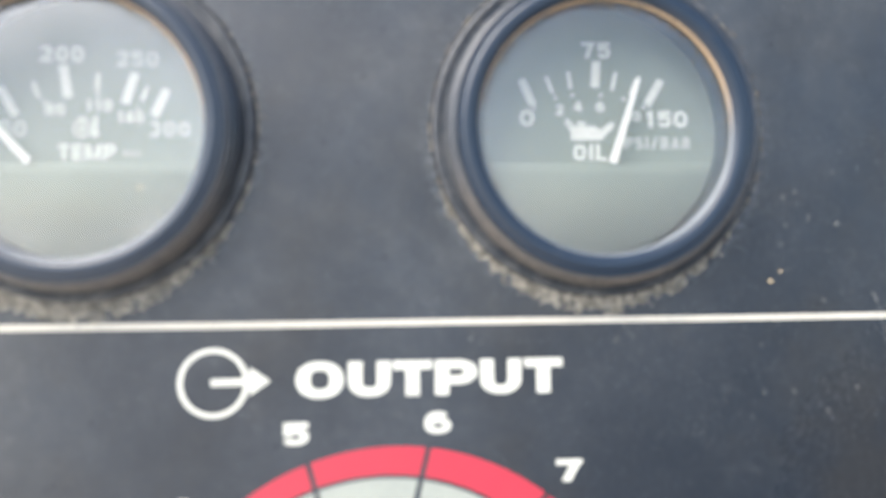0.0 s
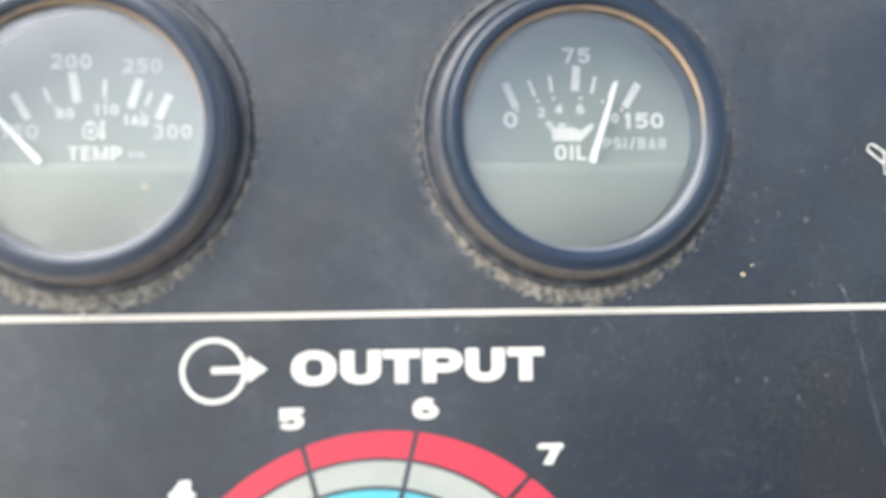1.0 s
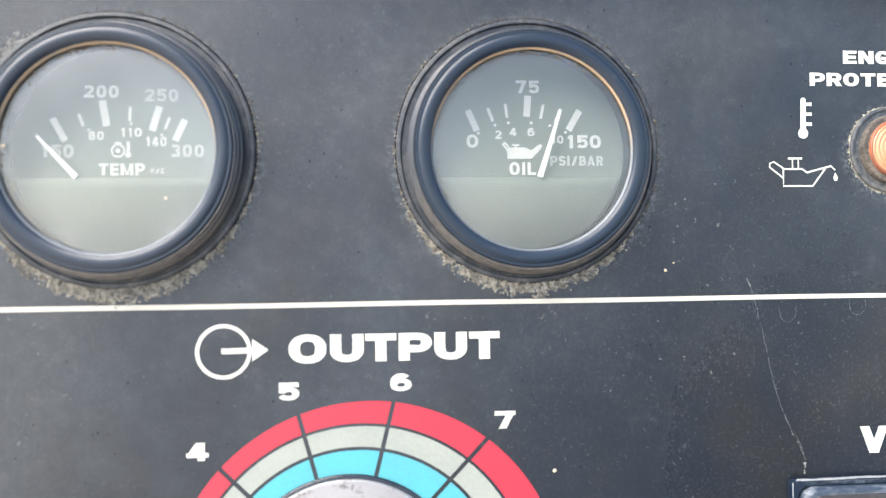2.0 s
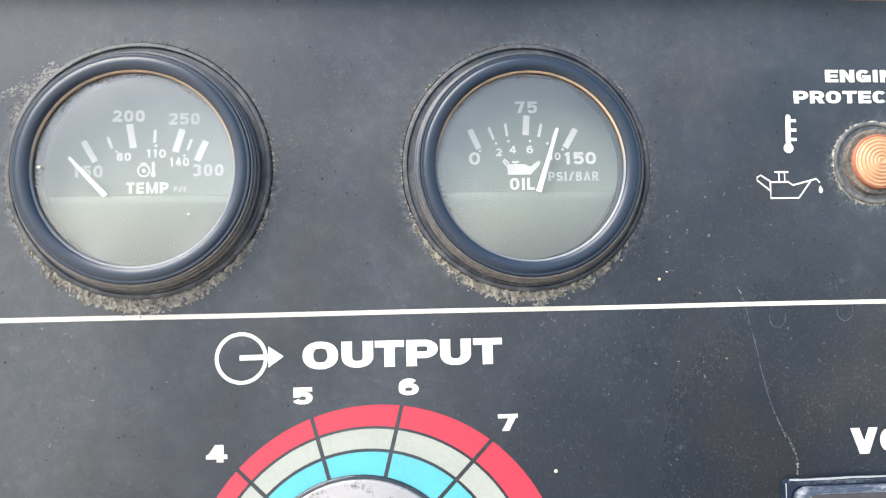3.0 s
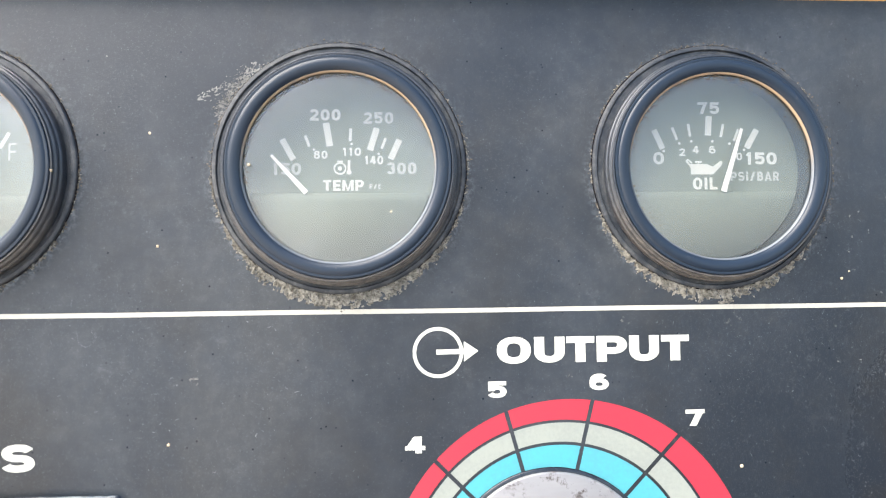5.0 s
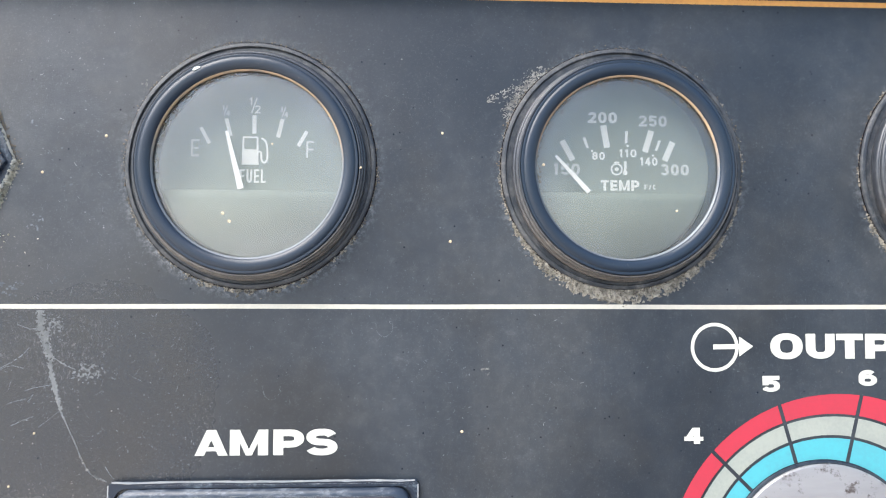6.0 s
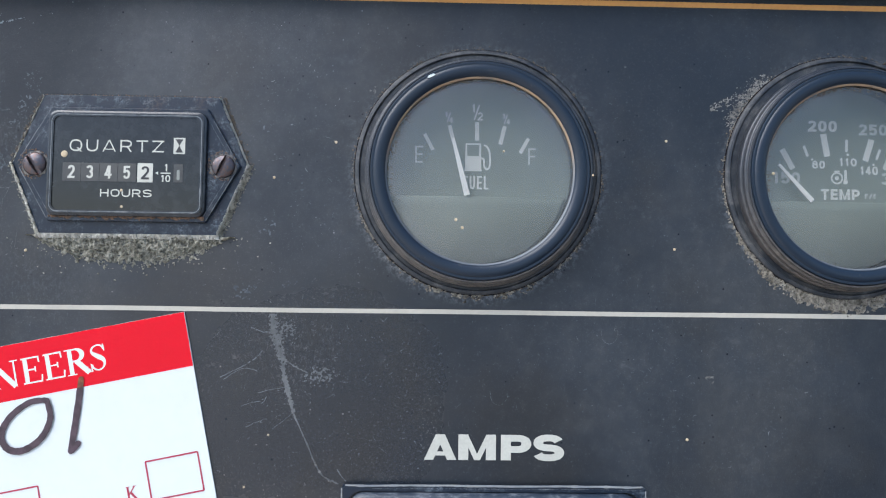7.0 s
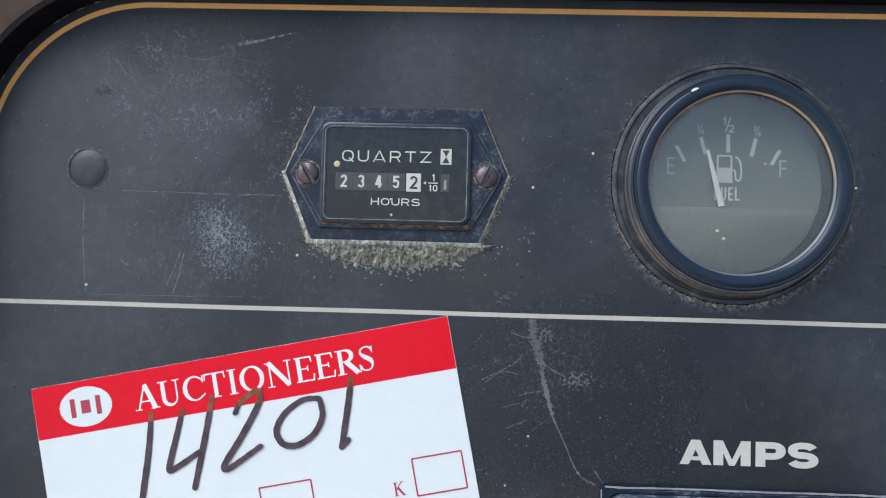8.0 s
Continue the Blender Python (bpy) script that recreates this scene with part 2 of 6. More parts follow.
def ground_material():
    """Unseen ground: pale with a dark strip, toned for the panel's reflections."""
    n = Nodes("unseen ground")
    x, y, z = n.xyz()
    a = n.ramp(n.noise(1.5, 6), 0.35, 0.7)
    edge = n.math("ADD", x, n.mul(n.math("SUBTRACT", n.noise(0.9, 6, 0.65), 0.5), 2.0))
    dark_strip = n.mul(n.ramp(edge, -0.6, 0.4), n.ramp(edge, 3.4, 1.6, 0.72, 1.0))
    pale = n.mix(a, (0.60, 0.54, 0.46), (0.72, 0.655, 0.565))
    dark = n.mix(a, (0.044, 0.043, 0.042), (0.084, 0.080, 0.076))
    n.set(color=n.mix(dark_strip, pale, dark), rough=0.9)
    n.bump(n.noise(60, 6), 0.4, 0.004)
    return n.mat


M_PANEL = panel_material()
M_GLASS = glass_material()
clear = Nodes("clear inner face of the glass")
clear.t.nodes.remove(clear.bsdf)
clear.link(clear.t.nodes.new("ShaderNodeBsdfTransparent").outputs[0], clear.out.inputs["Surface"])
M_CLEAR = clear.mat
M_KNOB = knob_material()
M_SCREW = rust_screw_material()
M_BEZEL = bezel_material()
M_GROUND = ground_material()
M_PRINT = plain("white screen print", (0.54, 0.54, 0.48), (0.47, 0.47, 0.42), 0.55, scale=1600)
M_LINE = plain("cream screen print", (0.49, 0.465, 0.40), (0.42, 0.40, 0.345), 0.55, scale=1600)
M_ORANGE = plain("orange pinstripe", (0.72, 0.36, 0.10), (0.62, 0.30, 0.09), 0.5, scale=900)
M_RED = plain("red screen print", (0.41, 0.028, 0.050), (0.37, 0.030, 0.050), 0.45, scale=900)
M_GREY = plain("pale grey screen print", (0.29, 0.31, 0.275), (0.25, 0.27, 0.245), 0.45, scale=900)
M_BLUE = plain("light blue screen print", (0.065, 0.34, 0.39), (0.07, 0.30, 0.35), 0.45, scale=900)
M_INK = plain("black print", (0.02, 0.021, 0.025), (0.03, 0.03, 0.034), 0.5)
M_RUBBER = plain("black rubber", (0.010, 0.010, 0.011), (0.028, 0.026, 0.024), 0.65, scale=700, spec=0.15)
M_METER = plain("dull black plastic", (0.009, 0.013, 0.020), (0.030, 0.036, 0.043), 0.26, scale=420, spec=0.55)
M_METER_FACE = plain("meter face", (0.008, 0.008, 0.009), (0.024, 0.025, 0.028), 0.15, scale=420, spec=0.55, bump=0.03)
# Haze of the dusty glass is put into these greyed dial colours.
M_DIAL = plain("black dial with haze in its colour", (0.155, 0.180, 0.156), (0.174, 0.202, 0.176), 0.6, scale=130, bump=0.0)
M_COVER = plain("dial cover with haze in its colour", (0.168, 0.195, 0.169), (0.186, 0.216, 0.188), 0.6, scale=130, bump=0.0)
M_DIAL_PRINT = plain("white dial print", (0.56, 0.565, 0.53), (0.49, 0.495, 0.465), 0.6, scale=2500)
M_FAINT = plain("dim dial print", (0.41, 0.425, 0.40), (0.36, 0.375, 0.35), 0.6, scale=2500)
M_NEEDLE = plain("white needle", (0.74, 0.735, 0.70), (0.68, 0.67, 0.645), 0.5, scale=2500)


def lip_material():
    """Steel lip, a warm reflection painted along its upper half."""
    n = Nodes("steel lip with a painted warm reflection")
    x, y, z = n.xyz()
    warm_tint = n.mul(n.ramp(z, -0.004, 0.012), n.ramp(n.noise(200, 5), 0.25, 0.5))
    n.set(color=n.mix(warm_tint, (0.15, 0.165, 0.18), (0.38, 0.275, 0.18)), rough=n.add(0.55, n.mul(warm_tint, 0.15)), metal=n.math("SUBTRACT", 0.35, n.mul(warm_tint, 0.25)))
    return n.mat


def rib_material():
    """Black ribbed ring, greyed by dust and browner towards the bottom."""
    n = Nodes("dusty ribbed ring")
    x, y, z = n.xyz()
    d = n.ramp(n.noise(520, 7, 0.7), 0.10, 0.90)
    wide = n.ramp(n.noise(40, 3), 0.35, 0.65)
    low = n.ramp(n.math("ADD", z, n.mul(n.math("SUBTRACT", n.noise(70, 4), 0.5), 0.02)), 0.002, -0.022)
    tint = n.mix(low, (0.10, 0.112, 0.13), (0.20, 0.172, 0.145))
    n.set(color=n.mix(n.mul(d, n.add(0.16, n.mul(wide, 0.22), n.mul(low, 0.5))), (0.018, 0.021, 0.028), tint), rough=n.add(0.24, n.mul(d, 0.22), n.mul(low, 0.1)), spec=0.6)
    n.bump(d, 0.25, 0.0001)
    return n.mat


def flange_material():
    n = Nodes("weathered rubber flange")
    a = n.ramp(n.noise(140, 6, 0.7), 0.40, 0.66)
    f = n.ramp(n.noise(900, 6, 0.8), 0.45, 0.65)
    n.set(color=n.mix(n.add(n.mul(a, 0.35), n.mul(a, f, 0.45)), (0.020, 0.025, 0.033), (0.14, 0.14, 0.138)), rough=n.add(0.40, n.mul(a, 0.2)), spec=0.45)
    n.bump(f, 0.25, 0.0002)
    return n.mat


def crust_material(name, low, high):
    n = Nodes(name)
    a = n.ramp(n.noise(480, 5, 0.7), 0.38, 0.64)
    b = n.ramp(n.noise(1000, 6, 0.8), 0.53, 0.61)
    col = n.mix(a, low, high)
    n.set(color=n.mix(n.mul(b, 0.6), col, (0.055, 0.048, 0.038)), rough=0.95, spec=0.2)
    n.bump(n.add(n.mul(a, 0.5), n.mul(b, 0.5)), 0.9, 0.0004)
    return n.mat


def worn_material():
    """Black plastic gone grey with dust in patches."""
    n = Nodes("weathered black plastic")
    patch = n.ramp(n.noise(160, 7, 0.8), 0.47, 0.66)
    fine = n.ramp(n.noise(1100, 5, 0.75), 0.42, 0.62)
    # Brown rust in random patches.
    warm_tint = n.ramp(n.noise(90, 4, 0.6), 0.58, 0.70)
    d = n.mul(patch, fine)
    col = n.mix(n.mul(d, 0.60), (0.007, 0.015, 0.030), (0.20, 0.245, 0.285))
    n.set(color=n.mix(n.mul(warm_tint, fine, 0.35), col, (0.12, 0.07, 0.045)), rough=n.add(0.29, n.mul(d, 0.5)), spec=0.42)
    n.bump(n.add(d, n.mul(fine, 0.3)), 0.35, 0.0002)
    return n.mat


M_WORN = worn_material()
M_LIP = lip_material()
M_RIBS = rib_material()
M_FLANGE = flange_material()
M_DIRT = crust_material("caked dust", (0.22, 0.215, 0.178), (0.46, 0.44, 0.365))
M_DUST = crust_material("grey-brown dust", (0.15, 0.14, 0.12), (0.35, 0.325, 0.275))
M_DARKDIRT = plain("brown dirt", (0.14, 0.115, 0.085), (0.075, 0.062, 0.05), 0.95, scale=2400, bump=0.6)
M_LEDGE = plain("pale grey caked dust", (0.56, 0.545, 0.495), (0.30, 0.30, 0.265), 0.95, scale=1100, bump=0.6)
M_SMEAR = plain("smeared grey dust", (0.10, 0.10, 0.098), (0.30, 0.29, 0.265), 0.9, scale=1200)
M_RIMLINE = plain("pale edge line", (0.10, 0.115, 0.13), (0.21, 0.22, 0.225), 0.7, scale=1300)
M_RUSTLINE = plain("rusty dust", (0.20, 0.12, 0.075), (0.12, 0.085, 0.06), 0.95, scale=1500, bump=0.5)
M_SPECK = plain("paint fleck", (0.62, 0.52, 0.36), (0.50, 0.38, 0.24), 0.7, scale=3000)
M_SCRATCH = plain("pale scratch", (0.145, 0.16, 0.172), (0.072, 0.078, 0.086), 0.8, scale=3000)
M_LINT = plain("pale lint", (0.07, 0.08, 0.09), (0.21, 0.225, 0.23), 0.85, scale=220, spec=0.2)
M_FILM = plain("grey dust film", (0.062, 0.066, 0.068), (0.18, 0.18, 0.172), 0.8, scale=1100, spec=0.2)
M_DRIP = plain("dried grey drip", (0.044, 0.050, 0.055), (0.135, 0.145, 0.152), 0.5, scale=700, spec=0.8)
M_SMUDGE = plain("dark rubbed smudge", (0.009, 0.011, 0.016), (0.022, 0.024, 0.030), 0.42, scale=900, spec=0.36)
M_HATCH = plain("faint grey hatching", (0.040, 0.050, 0.060), (0.12, 0.14, 0.158), 0.65, scale=600, spec=0.35)
M_SCUFF = plain("blue-grey scuff", (0.055, 0.065, 0.074), (0.21, 0.24, 0.265), 0.75, scale=800, spec=0.3)
M_HOUSING = plain("dusty brown housing paint", (0.040, 0.028, 0.021), (0.066, 0.047, 0.036), 0.75, scale=160, wear=0.2, spec=0.12)
M_TRIM = plain("black rubber edging", (0.006, 0.005, 0.007), (0.013, 0.011, 0.012), 0.8, scale=500, spec=0.08)
M_DUSTLINE = plain("pale dust line", (0.22, 0.235, 0.25), (0.32, 0.325, 0.325), 0.9, scale=1800)
M_CARD = plain("white laminated card", (0.70, 0.75, 0.745), (0.67, 0.72, 0.72), 0.22, scale=200, wear=0.06, bump=0.03)


def wrinkled_red():
    """Red print under a laminate that has lifted in fine wrinkles."""
    n = Nodes("red laminated print")
    blot = n.noise(34, 4)
    dimple = n.ramp(n.noise(330, 3, 0.5, n.stretch(0.8, 1, 1.2, 20)), 0.36, 0.64)
    n.set(color=n.mix(blot, (0.72, 0.003, 0.018), (0.63, 0.004, 0.018)), rough=n.add(0.10, n.mul(blot, 0.1)), spec=0.22)
    n.bump(n.mul(dimple, n.ramp(n.noise(30, 3), 0.3, 0.6, 0.3, 1.0)), 0.22, 0.0004)
    return n.mat


M_CARD_RED = wrinkled_red()
M_CARD_LINE = plain("thin crimson print", (0.42, 0.03, 0.07), (0.36, 0.04, 0.07), 0.4)


def marker_material():
    """Marker ink: violet on the white card, brown over the red print, streaked along the pen."""
    n = Nodes("marker ink")
    x, y, z = n.xyz()
    up = n.math("ADD", n.mul(n.math("SUBTRACT", x, -0.2926), -math.sin(radians(11.55))), n.mul(n.math("SUBTRACT", z, -0.062), math.cos(radians(11.55))))
    grain = n.ramp(n.noise(420, 6, 0.75), 0.36, 0.66)
    white = n.mix(grain, (0.030, 0.018, 0.027), (0.082, 0.052, 0.070))
    red = n.mix(grain, (0.10, 0.022, 0.012), (0.27, 0.10, 0.035))
    n.set(color=n.mix(n.ramp(up, -0.0147, -0.0141), white, red), rough=0.4)
    return n.mat


M_MARKER = marker_material()
M_WINDOW = plain("grey counter wheel", (0.040, 0.042, 0.043), (0.068, 0.068, 0.066), 0.4, scale=300)


def amber_material():
    n = Nodes("amber lens")
    n.set(color=n.mix(n.noise(700, 4), (0.40, 0.18, 0.085), (0.50, 0.28, 0.15)), rough=0.25, coat=0.5)
    return n.mat


M_AMBER = amber_material()
M_RIM = plain("orange-brown plastic", (0.30, 0.09, 0.045), (0.22, 0.08, 0.045), 0.35)
M_LAMPBASE = plain("dusty grey plastic", (0.042, 0.049, 0.058), (0.15, 0.147, 0.14), 0.6, scale=700, spec=0.3, bump=0.4)
M_COLLAR = plain("dirty brown plastic", (0.045, 0.040, 0.036), (0.16, 0.135, 0.11), 0.6, scale=1300, spec=0.3, bump=0.5)


# ---------------------------------------------------------------- mesh helpers
def part(name, bm, mat, parent=None, label="", smooth=None):
    """Links a bmesh as one mesh object, under a thing or a part."""
    me = bpy.data.meshes.new(name)
    bm.normal_update()
    bm.to_mesh(me)
    bm.free()
    me.materials.append(mat)
    if smooth is not None:
        me.shade_smooth()
        me.set_sharp_from_angle(angle=radians(smooth))
    ob = new(name, me)
    ob.parent = parent
    if label:
        ob["label"] = label
    return ob


def thing(name, label, category, group="", kind=""):
    return tagged(new(name), label, category, group, kind)


def lathe(cx, cz, profile, seg=96, a0=0.0, a1=360.0):
    """Turns a profile of (radius, proud) round an axis square to the panel."""
    bm = bmesh.new()
    whole = abs(a1 - a0) >= 359.9
    count = seg if whole else seg + 1
    rings = []
    for r, d in profile:
        if r < 1e-6:
            v = bm.verts.new(P(cx, cz, d))
            rings.append([v] * count)
            continue
        ring = []
        for i in range(count):
            a = radians(a0 + (a1 - a0) * i / seg)
            ring.append(bm.verts.new(P(cx + r * math.sin(a), cz + r * math.cos(a), d)))
        rings.append(ring)
    for p, q in zip(rings, rings[1:]):
        for i in range(seg):
            j = (i + 1) % count
            f = [p[i], q[i], q[j], p[j]]
            u = []
            for v in f:
                if v not in u:
                    u.append(v)
            if len(u) > 2:
                bm.faces.new(u)
    bmesh.ops.recalc_face_normals(bm, faces=bm.faces)
    return bm


def rounded(x0, z0, x1, z1, r, n=8):
    """Outline of a rectangle with round corners, counter-clockwise seen from the front."""
    pts = []
    for cx, cz, a in ((x1 - r, z1 - r, 0), (x0 + r, z1 - r, 90), (x0 + r, z0 + r, 180), (x1 - r, z0 + r, 270)):
        for i in range(n + 1):
            t = radians(a + 90 * i / n)
            pts.append((cx + r * math.cos(t), cz + r * math.sin(t)))
    return pts


def slab(outline, d0, d1, bevel=0.0, place=P, bm=None):
    """A plate with the given outline between two heights, its front edge bevelled."""
    bm = bm or bmesh.new()
    n = len(outline)
    cx = sum(p[0] for p in outline) / n
    cz = sum(p[1] for p in outline) / n
    size = max(max(abs(p[0] - cx), abs(p[1] - cz)) for p in outline)
    loops = [(1.0, d0), (1.0, d1 - bevel)]
    if bevel:
        loops += [(1 - 0.3 * bevel / size, d1 - 0.3 * bevel), (1 - bevel / size, d1)]
    rings = []
    for s, d in loops:
        rings.append([bm.verts.new(place(cx + (x - cx) * s, cz + (z - cz) * s, d)) for x, z in outline])
    for p, q in zip(rings, rings[1:]):
        for i in range(n):
            j = (i + 1) % n
            bm.faces.new((p[i], p[j], q[j], q[i]))
    bm.faces.new(rings[-1])
    bm.faces.new(list(reversed(rings[0])))
    return bm


def holed_plate(outline, holes, d0, d1):
    """A flat plate with openings that go through it."""
    bm = bmesh.new()
    fronts = []
    for loop in [outline] + holes:
        front = [bm.verts.new(P(x, z, d1)) for x, z in loop]
        back = [bm.verts.new(P(x, z, d0)) for x, z in loop]
        k = len(loop)
        for i in range(k):
            j = (i + 1) % k
            bm.faces.new((front[i], back[i], back[j], front[j]))
        fronts.append((front, back))
    for which in (0, 1):
        edges = []
        for pair in fronts:
            vs = pair[which]
            for i in range(len(vs)):
                edges.append(bm.edges.get((vs[i], vs[(i + 1) % len(vs)])))
        bmesh.ops.triangle_fill(bm, use_beauty=True, use_dissolve=False, edges=edges)
    bmesh.ops.recalc_face_normals(bm, faces=bm.faces)
    return bm


def circle(cx, cz, r, n=72):
    return [(cx + r * math.cos(2 * math.pi * i / n), cz + r * math.sin(2 * math.pi * i / n)) for i in range(n)]


def ribbon(pts, widths, d=0.1, place=P, bm=None, caps=False):
    """A flat painted line along pts; widths is one width or one for each point."""
    bm = bm or bmesh.new()
    n = len(pts)
    if not isinstance(widths, (list, tuple)):
        widths = [widths] * n
    left, right = [], []
    for i, (x, z) in enumerate(pts):
        ax, az = pts[max(i - 1, 0)]
        bx, bz = pts[min(i + 1, n - 1)]
        length = math.hypot(bx - ax, bz - az) or 1.0
        nx, nz = -(bz - az) / length, (bx - ax) / length
        w = widths[i] / 2
        left.append(bm.verts.new(place(x + nx * w, z + nz * w, d)))
        right.append(bm.verts.new(place(x - nx * w, z - nz * w, d)))
    for i in range(n - 1):
        bm.faces.new((left[i], right[i], right[i + 1], left[i + 1]))
    if caps:
        for k, lift in ((0, 0.003), (n - 1, 0.007)):
            x, z = pts[k]
            bm.faces.new([bm.verts.new(place(x + widths[k] / 2 * math.cos(a * math.pi / 8), z + widths[k] / 2 * math.sin(a * math.pi / 8), d + lift))
                          for a in range(16)])
    return bm


def spline(pts, steps=8):
    """A smooth line through pts."""
    out = []
    for i in range(len(pts) - 1):
        p0, p1, p2, p3 = pts[max(i - 1, 0)], pts[i], pts[i + 1], pts[min(i + 2, len(pts) - 1)]
        for s in range(steps):
            t = s / steps
            out.append(tuple(0.5 * (2 * b + (c - a) * t + (2 * a - 5 * b + 4 * c - e) * t * t + (3 * b - a - 3 * c + e) * t ** 3)
                             for a, b, c, e in zip(p0, p1, p2, p3)))
    out.append(pts[-1])
    return out


# ---------------------------------------------------------------- drawn letters
def arc(cx, cy, rx, ry, a0, a1, n=18, e=0.86):
    pts = []
    for i in range(n + 1):
        a = radians(a0 + (a1 - a0) * i / n)
        c, s = math.cos(a), math.sin(a)
        pts.append((cx + rx * math.copysign(abs(c) ** e, c), cy + ry * math.copysign(abs(s) ** e, s)))
    return pts


O_RING = ("c", arc(0.5, 0.5, 0.5, 0.5, 0, 360, 40))
STEM = ("l", (0, 0), (0, 1))
GLYPHS = {}
GLYPHS.update({
    "A": [("d", (0, 0), (0.5, 1)), ("d", (1, 0), (0.5, 1)), ("b", (0.2, 0.16), (0.8, 0.16))],
    "B": [STEM, ("c", [(0, 1), (0.5, 1)] + arc(0.5, 0.76, 0.42, 0.24, 90, -90) + [(0, 0.52)]),
          ("c", [(0, 0.52), (0.5, 0.52)] + arc(0.5, 0.26, 0.5, 0.26, 90, -90) + [(0, 0)])],
    "C": [("c", arc(0.5, 0.5, 0.5, 0.5, 38, 322, 36))],
    "E": [STEM, ("l", (0, 1), (1, 1)), ("l", (0, 0.5), (0.9, 0.5)), ("l", (0, 0), (1, 0))],
    "F": [STEM, ("l", (0, 1), (1, 1)), ("l", (0, 0.5), (0.85, 0.5))],
})
GLYPHS.update({
    "G": [("c", arc(0.5, 0.5, 0.5, 0.5, 40, 320, 36)), ("l", (1, 0.02), (1, 0.42)), ("l", (0.6, 0.42), (1, 0.42))],
    "H": [STEM, ("l", (1, 0), (1, 1)), ("l", (0, 0.5), (1, 0.5))],
    "I": [("l", (0.5, 0), (0.5, 1))],
    "K": [STEM, ("d", (0.08, 0.36), (1, 1)), ("d", (1, 0), (0.34, 0.58))],
    "L": [STEM, ("l", (0, 0), (1, 0))],
    "M": [STEM, ("l", (1, 0), (1, 1)), ("d", (0.06, 1), (0.5, 0)), ("d", (0.94, 1), (0.5, 0))],
    "N": [STEM, ("l", (1, 0), (1, 1)), ("d", (0.04, 1), (0.96, 0))],
    "O": [O_RING],
    "P": [STEM, ("c", [(0, 1), (0.55, 1)] + arc(0.55, 0.7, 0.45, 0.3, 90, -90) + [(0, 0.4)])],
    "Q": [O_RING, ("d", (1.02, -0.04), (0.62, 0.34))],
})
GLYPHS.update({
    "R": [STEM, ("c", [(0, 1), (0.55, 1)] + arc(0.55, 0.72, 0.43, 0.28, 90, -90) + [(0, 0.44)]), ("d", (1, 0), (0.6, 0.46))],
    "S": [("c", arc(0.5, 0.75, 0.47, 0.25, 15, 268, 22) + arc(0.5, 0.25, 0.5, 0.25, 88, -165, 22))],
    "T": [("l", (0.5, 0), (0.5, 1)), ("l", (0, 1), (1, 1))],
    "U": [("c", [(0, 1.2)] + arc(0.5, 0.42, 0.5, 0.42, 180, 360, 24) + [(1, 1.2)])],
    "V": [("d", (-0.04, 1), (0.5, 0)), ("d", (1.10, 1), (0.5, 0))],
    "Z": [("l", (0, 1), (1, 1)), ("l", (0, 0), (1, 0)), ("d", (1, 1), (0, 0))],
    "/": [("d", (0.1, 0), (0.9, 1))],
    "0": [O_RING],
})
GLYPHS.update({
    "1": [("l", (0.62, 0), (0.62, 1)), ("d", (0.15, 0.72), (0.62, 1))],
    "2": [("c", arc(0.5, 0.72, 0.48, 0.28, 170, -25, 20) + [(0.02, 0.0)]), ("l", (0, 0), (1, 0))],
    "3": [("c", arc(0.48, 0.76, 0.46, 0.24, 160, -90, 20)), ("c", arc(0.48, 0.27, 0.5, 0.27, 90, -160, 20))],
    "4": [("l", (0.74, 0), (0.74, 1)), ("l", (0, 0.25), (1, 0.25)), ("d", (0.0, 0.25), (0.66, 1))],
    "5": [("l", (0.08, 1), (0.95, 1)), ("l", (0.08, 0.55), (0.08, 1)), ("c", arc(0.48, 0.32, 0.5, 0.32, 140, -160, 26))],
})
GLYPHS.update({
    "6": [("c", arc(0.5, 0.31, 0.5, 0.31, 0, 360, 36)), ("c", arc(0.5, 0.5, 0.5, 0.5, 42, 205, 24))],
    "7": [("l", (0, 1), (1, 1)), ("d", (0.98, 1), (0.32, 0))],
    "8": [("c", arc(0.5, 0.77, 0.42, 0.23, 0, 360, 30)), ("c", arc(0.5, 0.27, 0.5, 0.27, 0, 360, 30))],
})
WIDE = {"S": 1.06, "P": 1.02, "M": 1.36, "I": 0.42, "1": 0.75, "/": 1.0, "T": 1.0, "E": 0.9, "F": 0.88, "L": 0.88, "A": 1.16, "O": 1.06, "Q": 1.06}


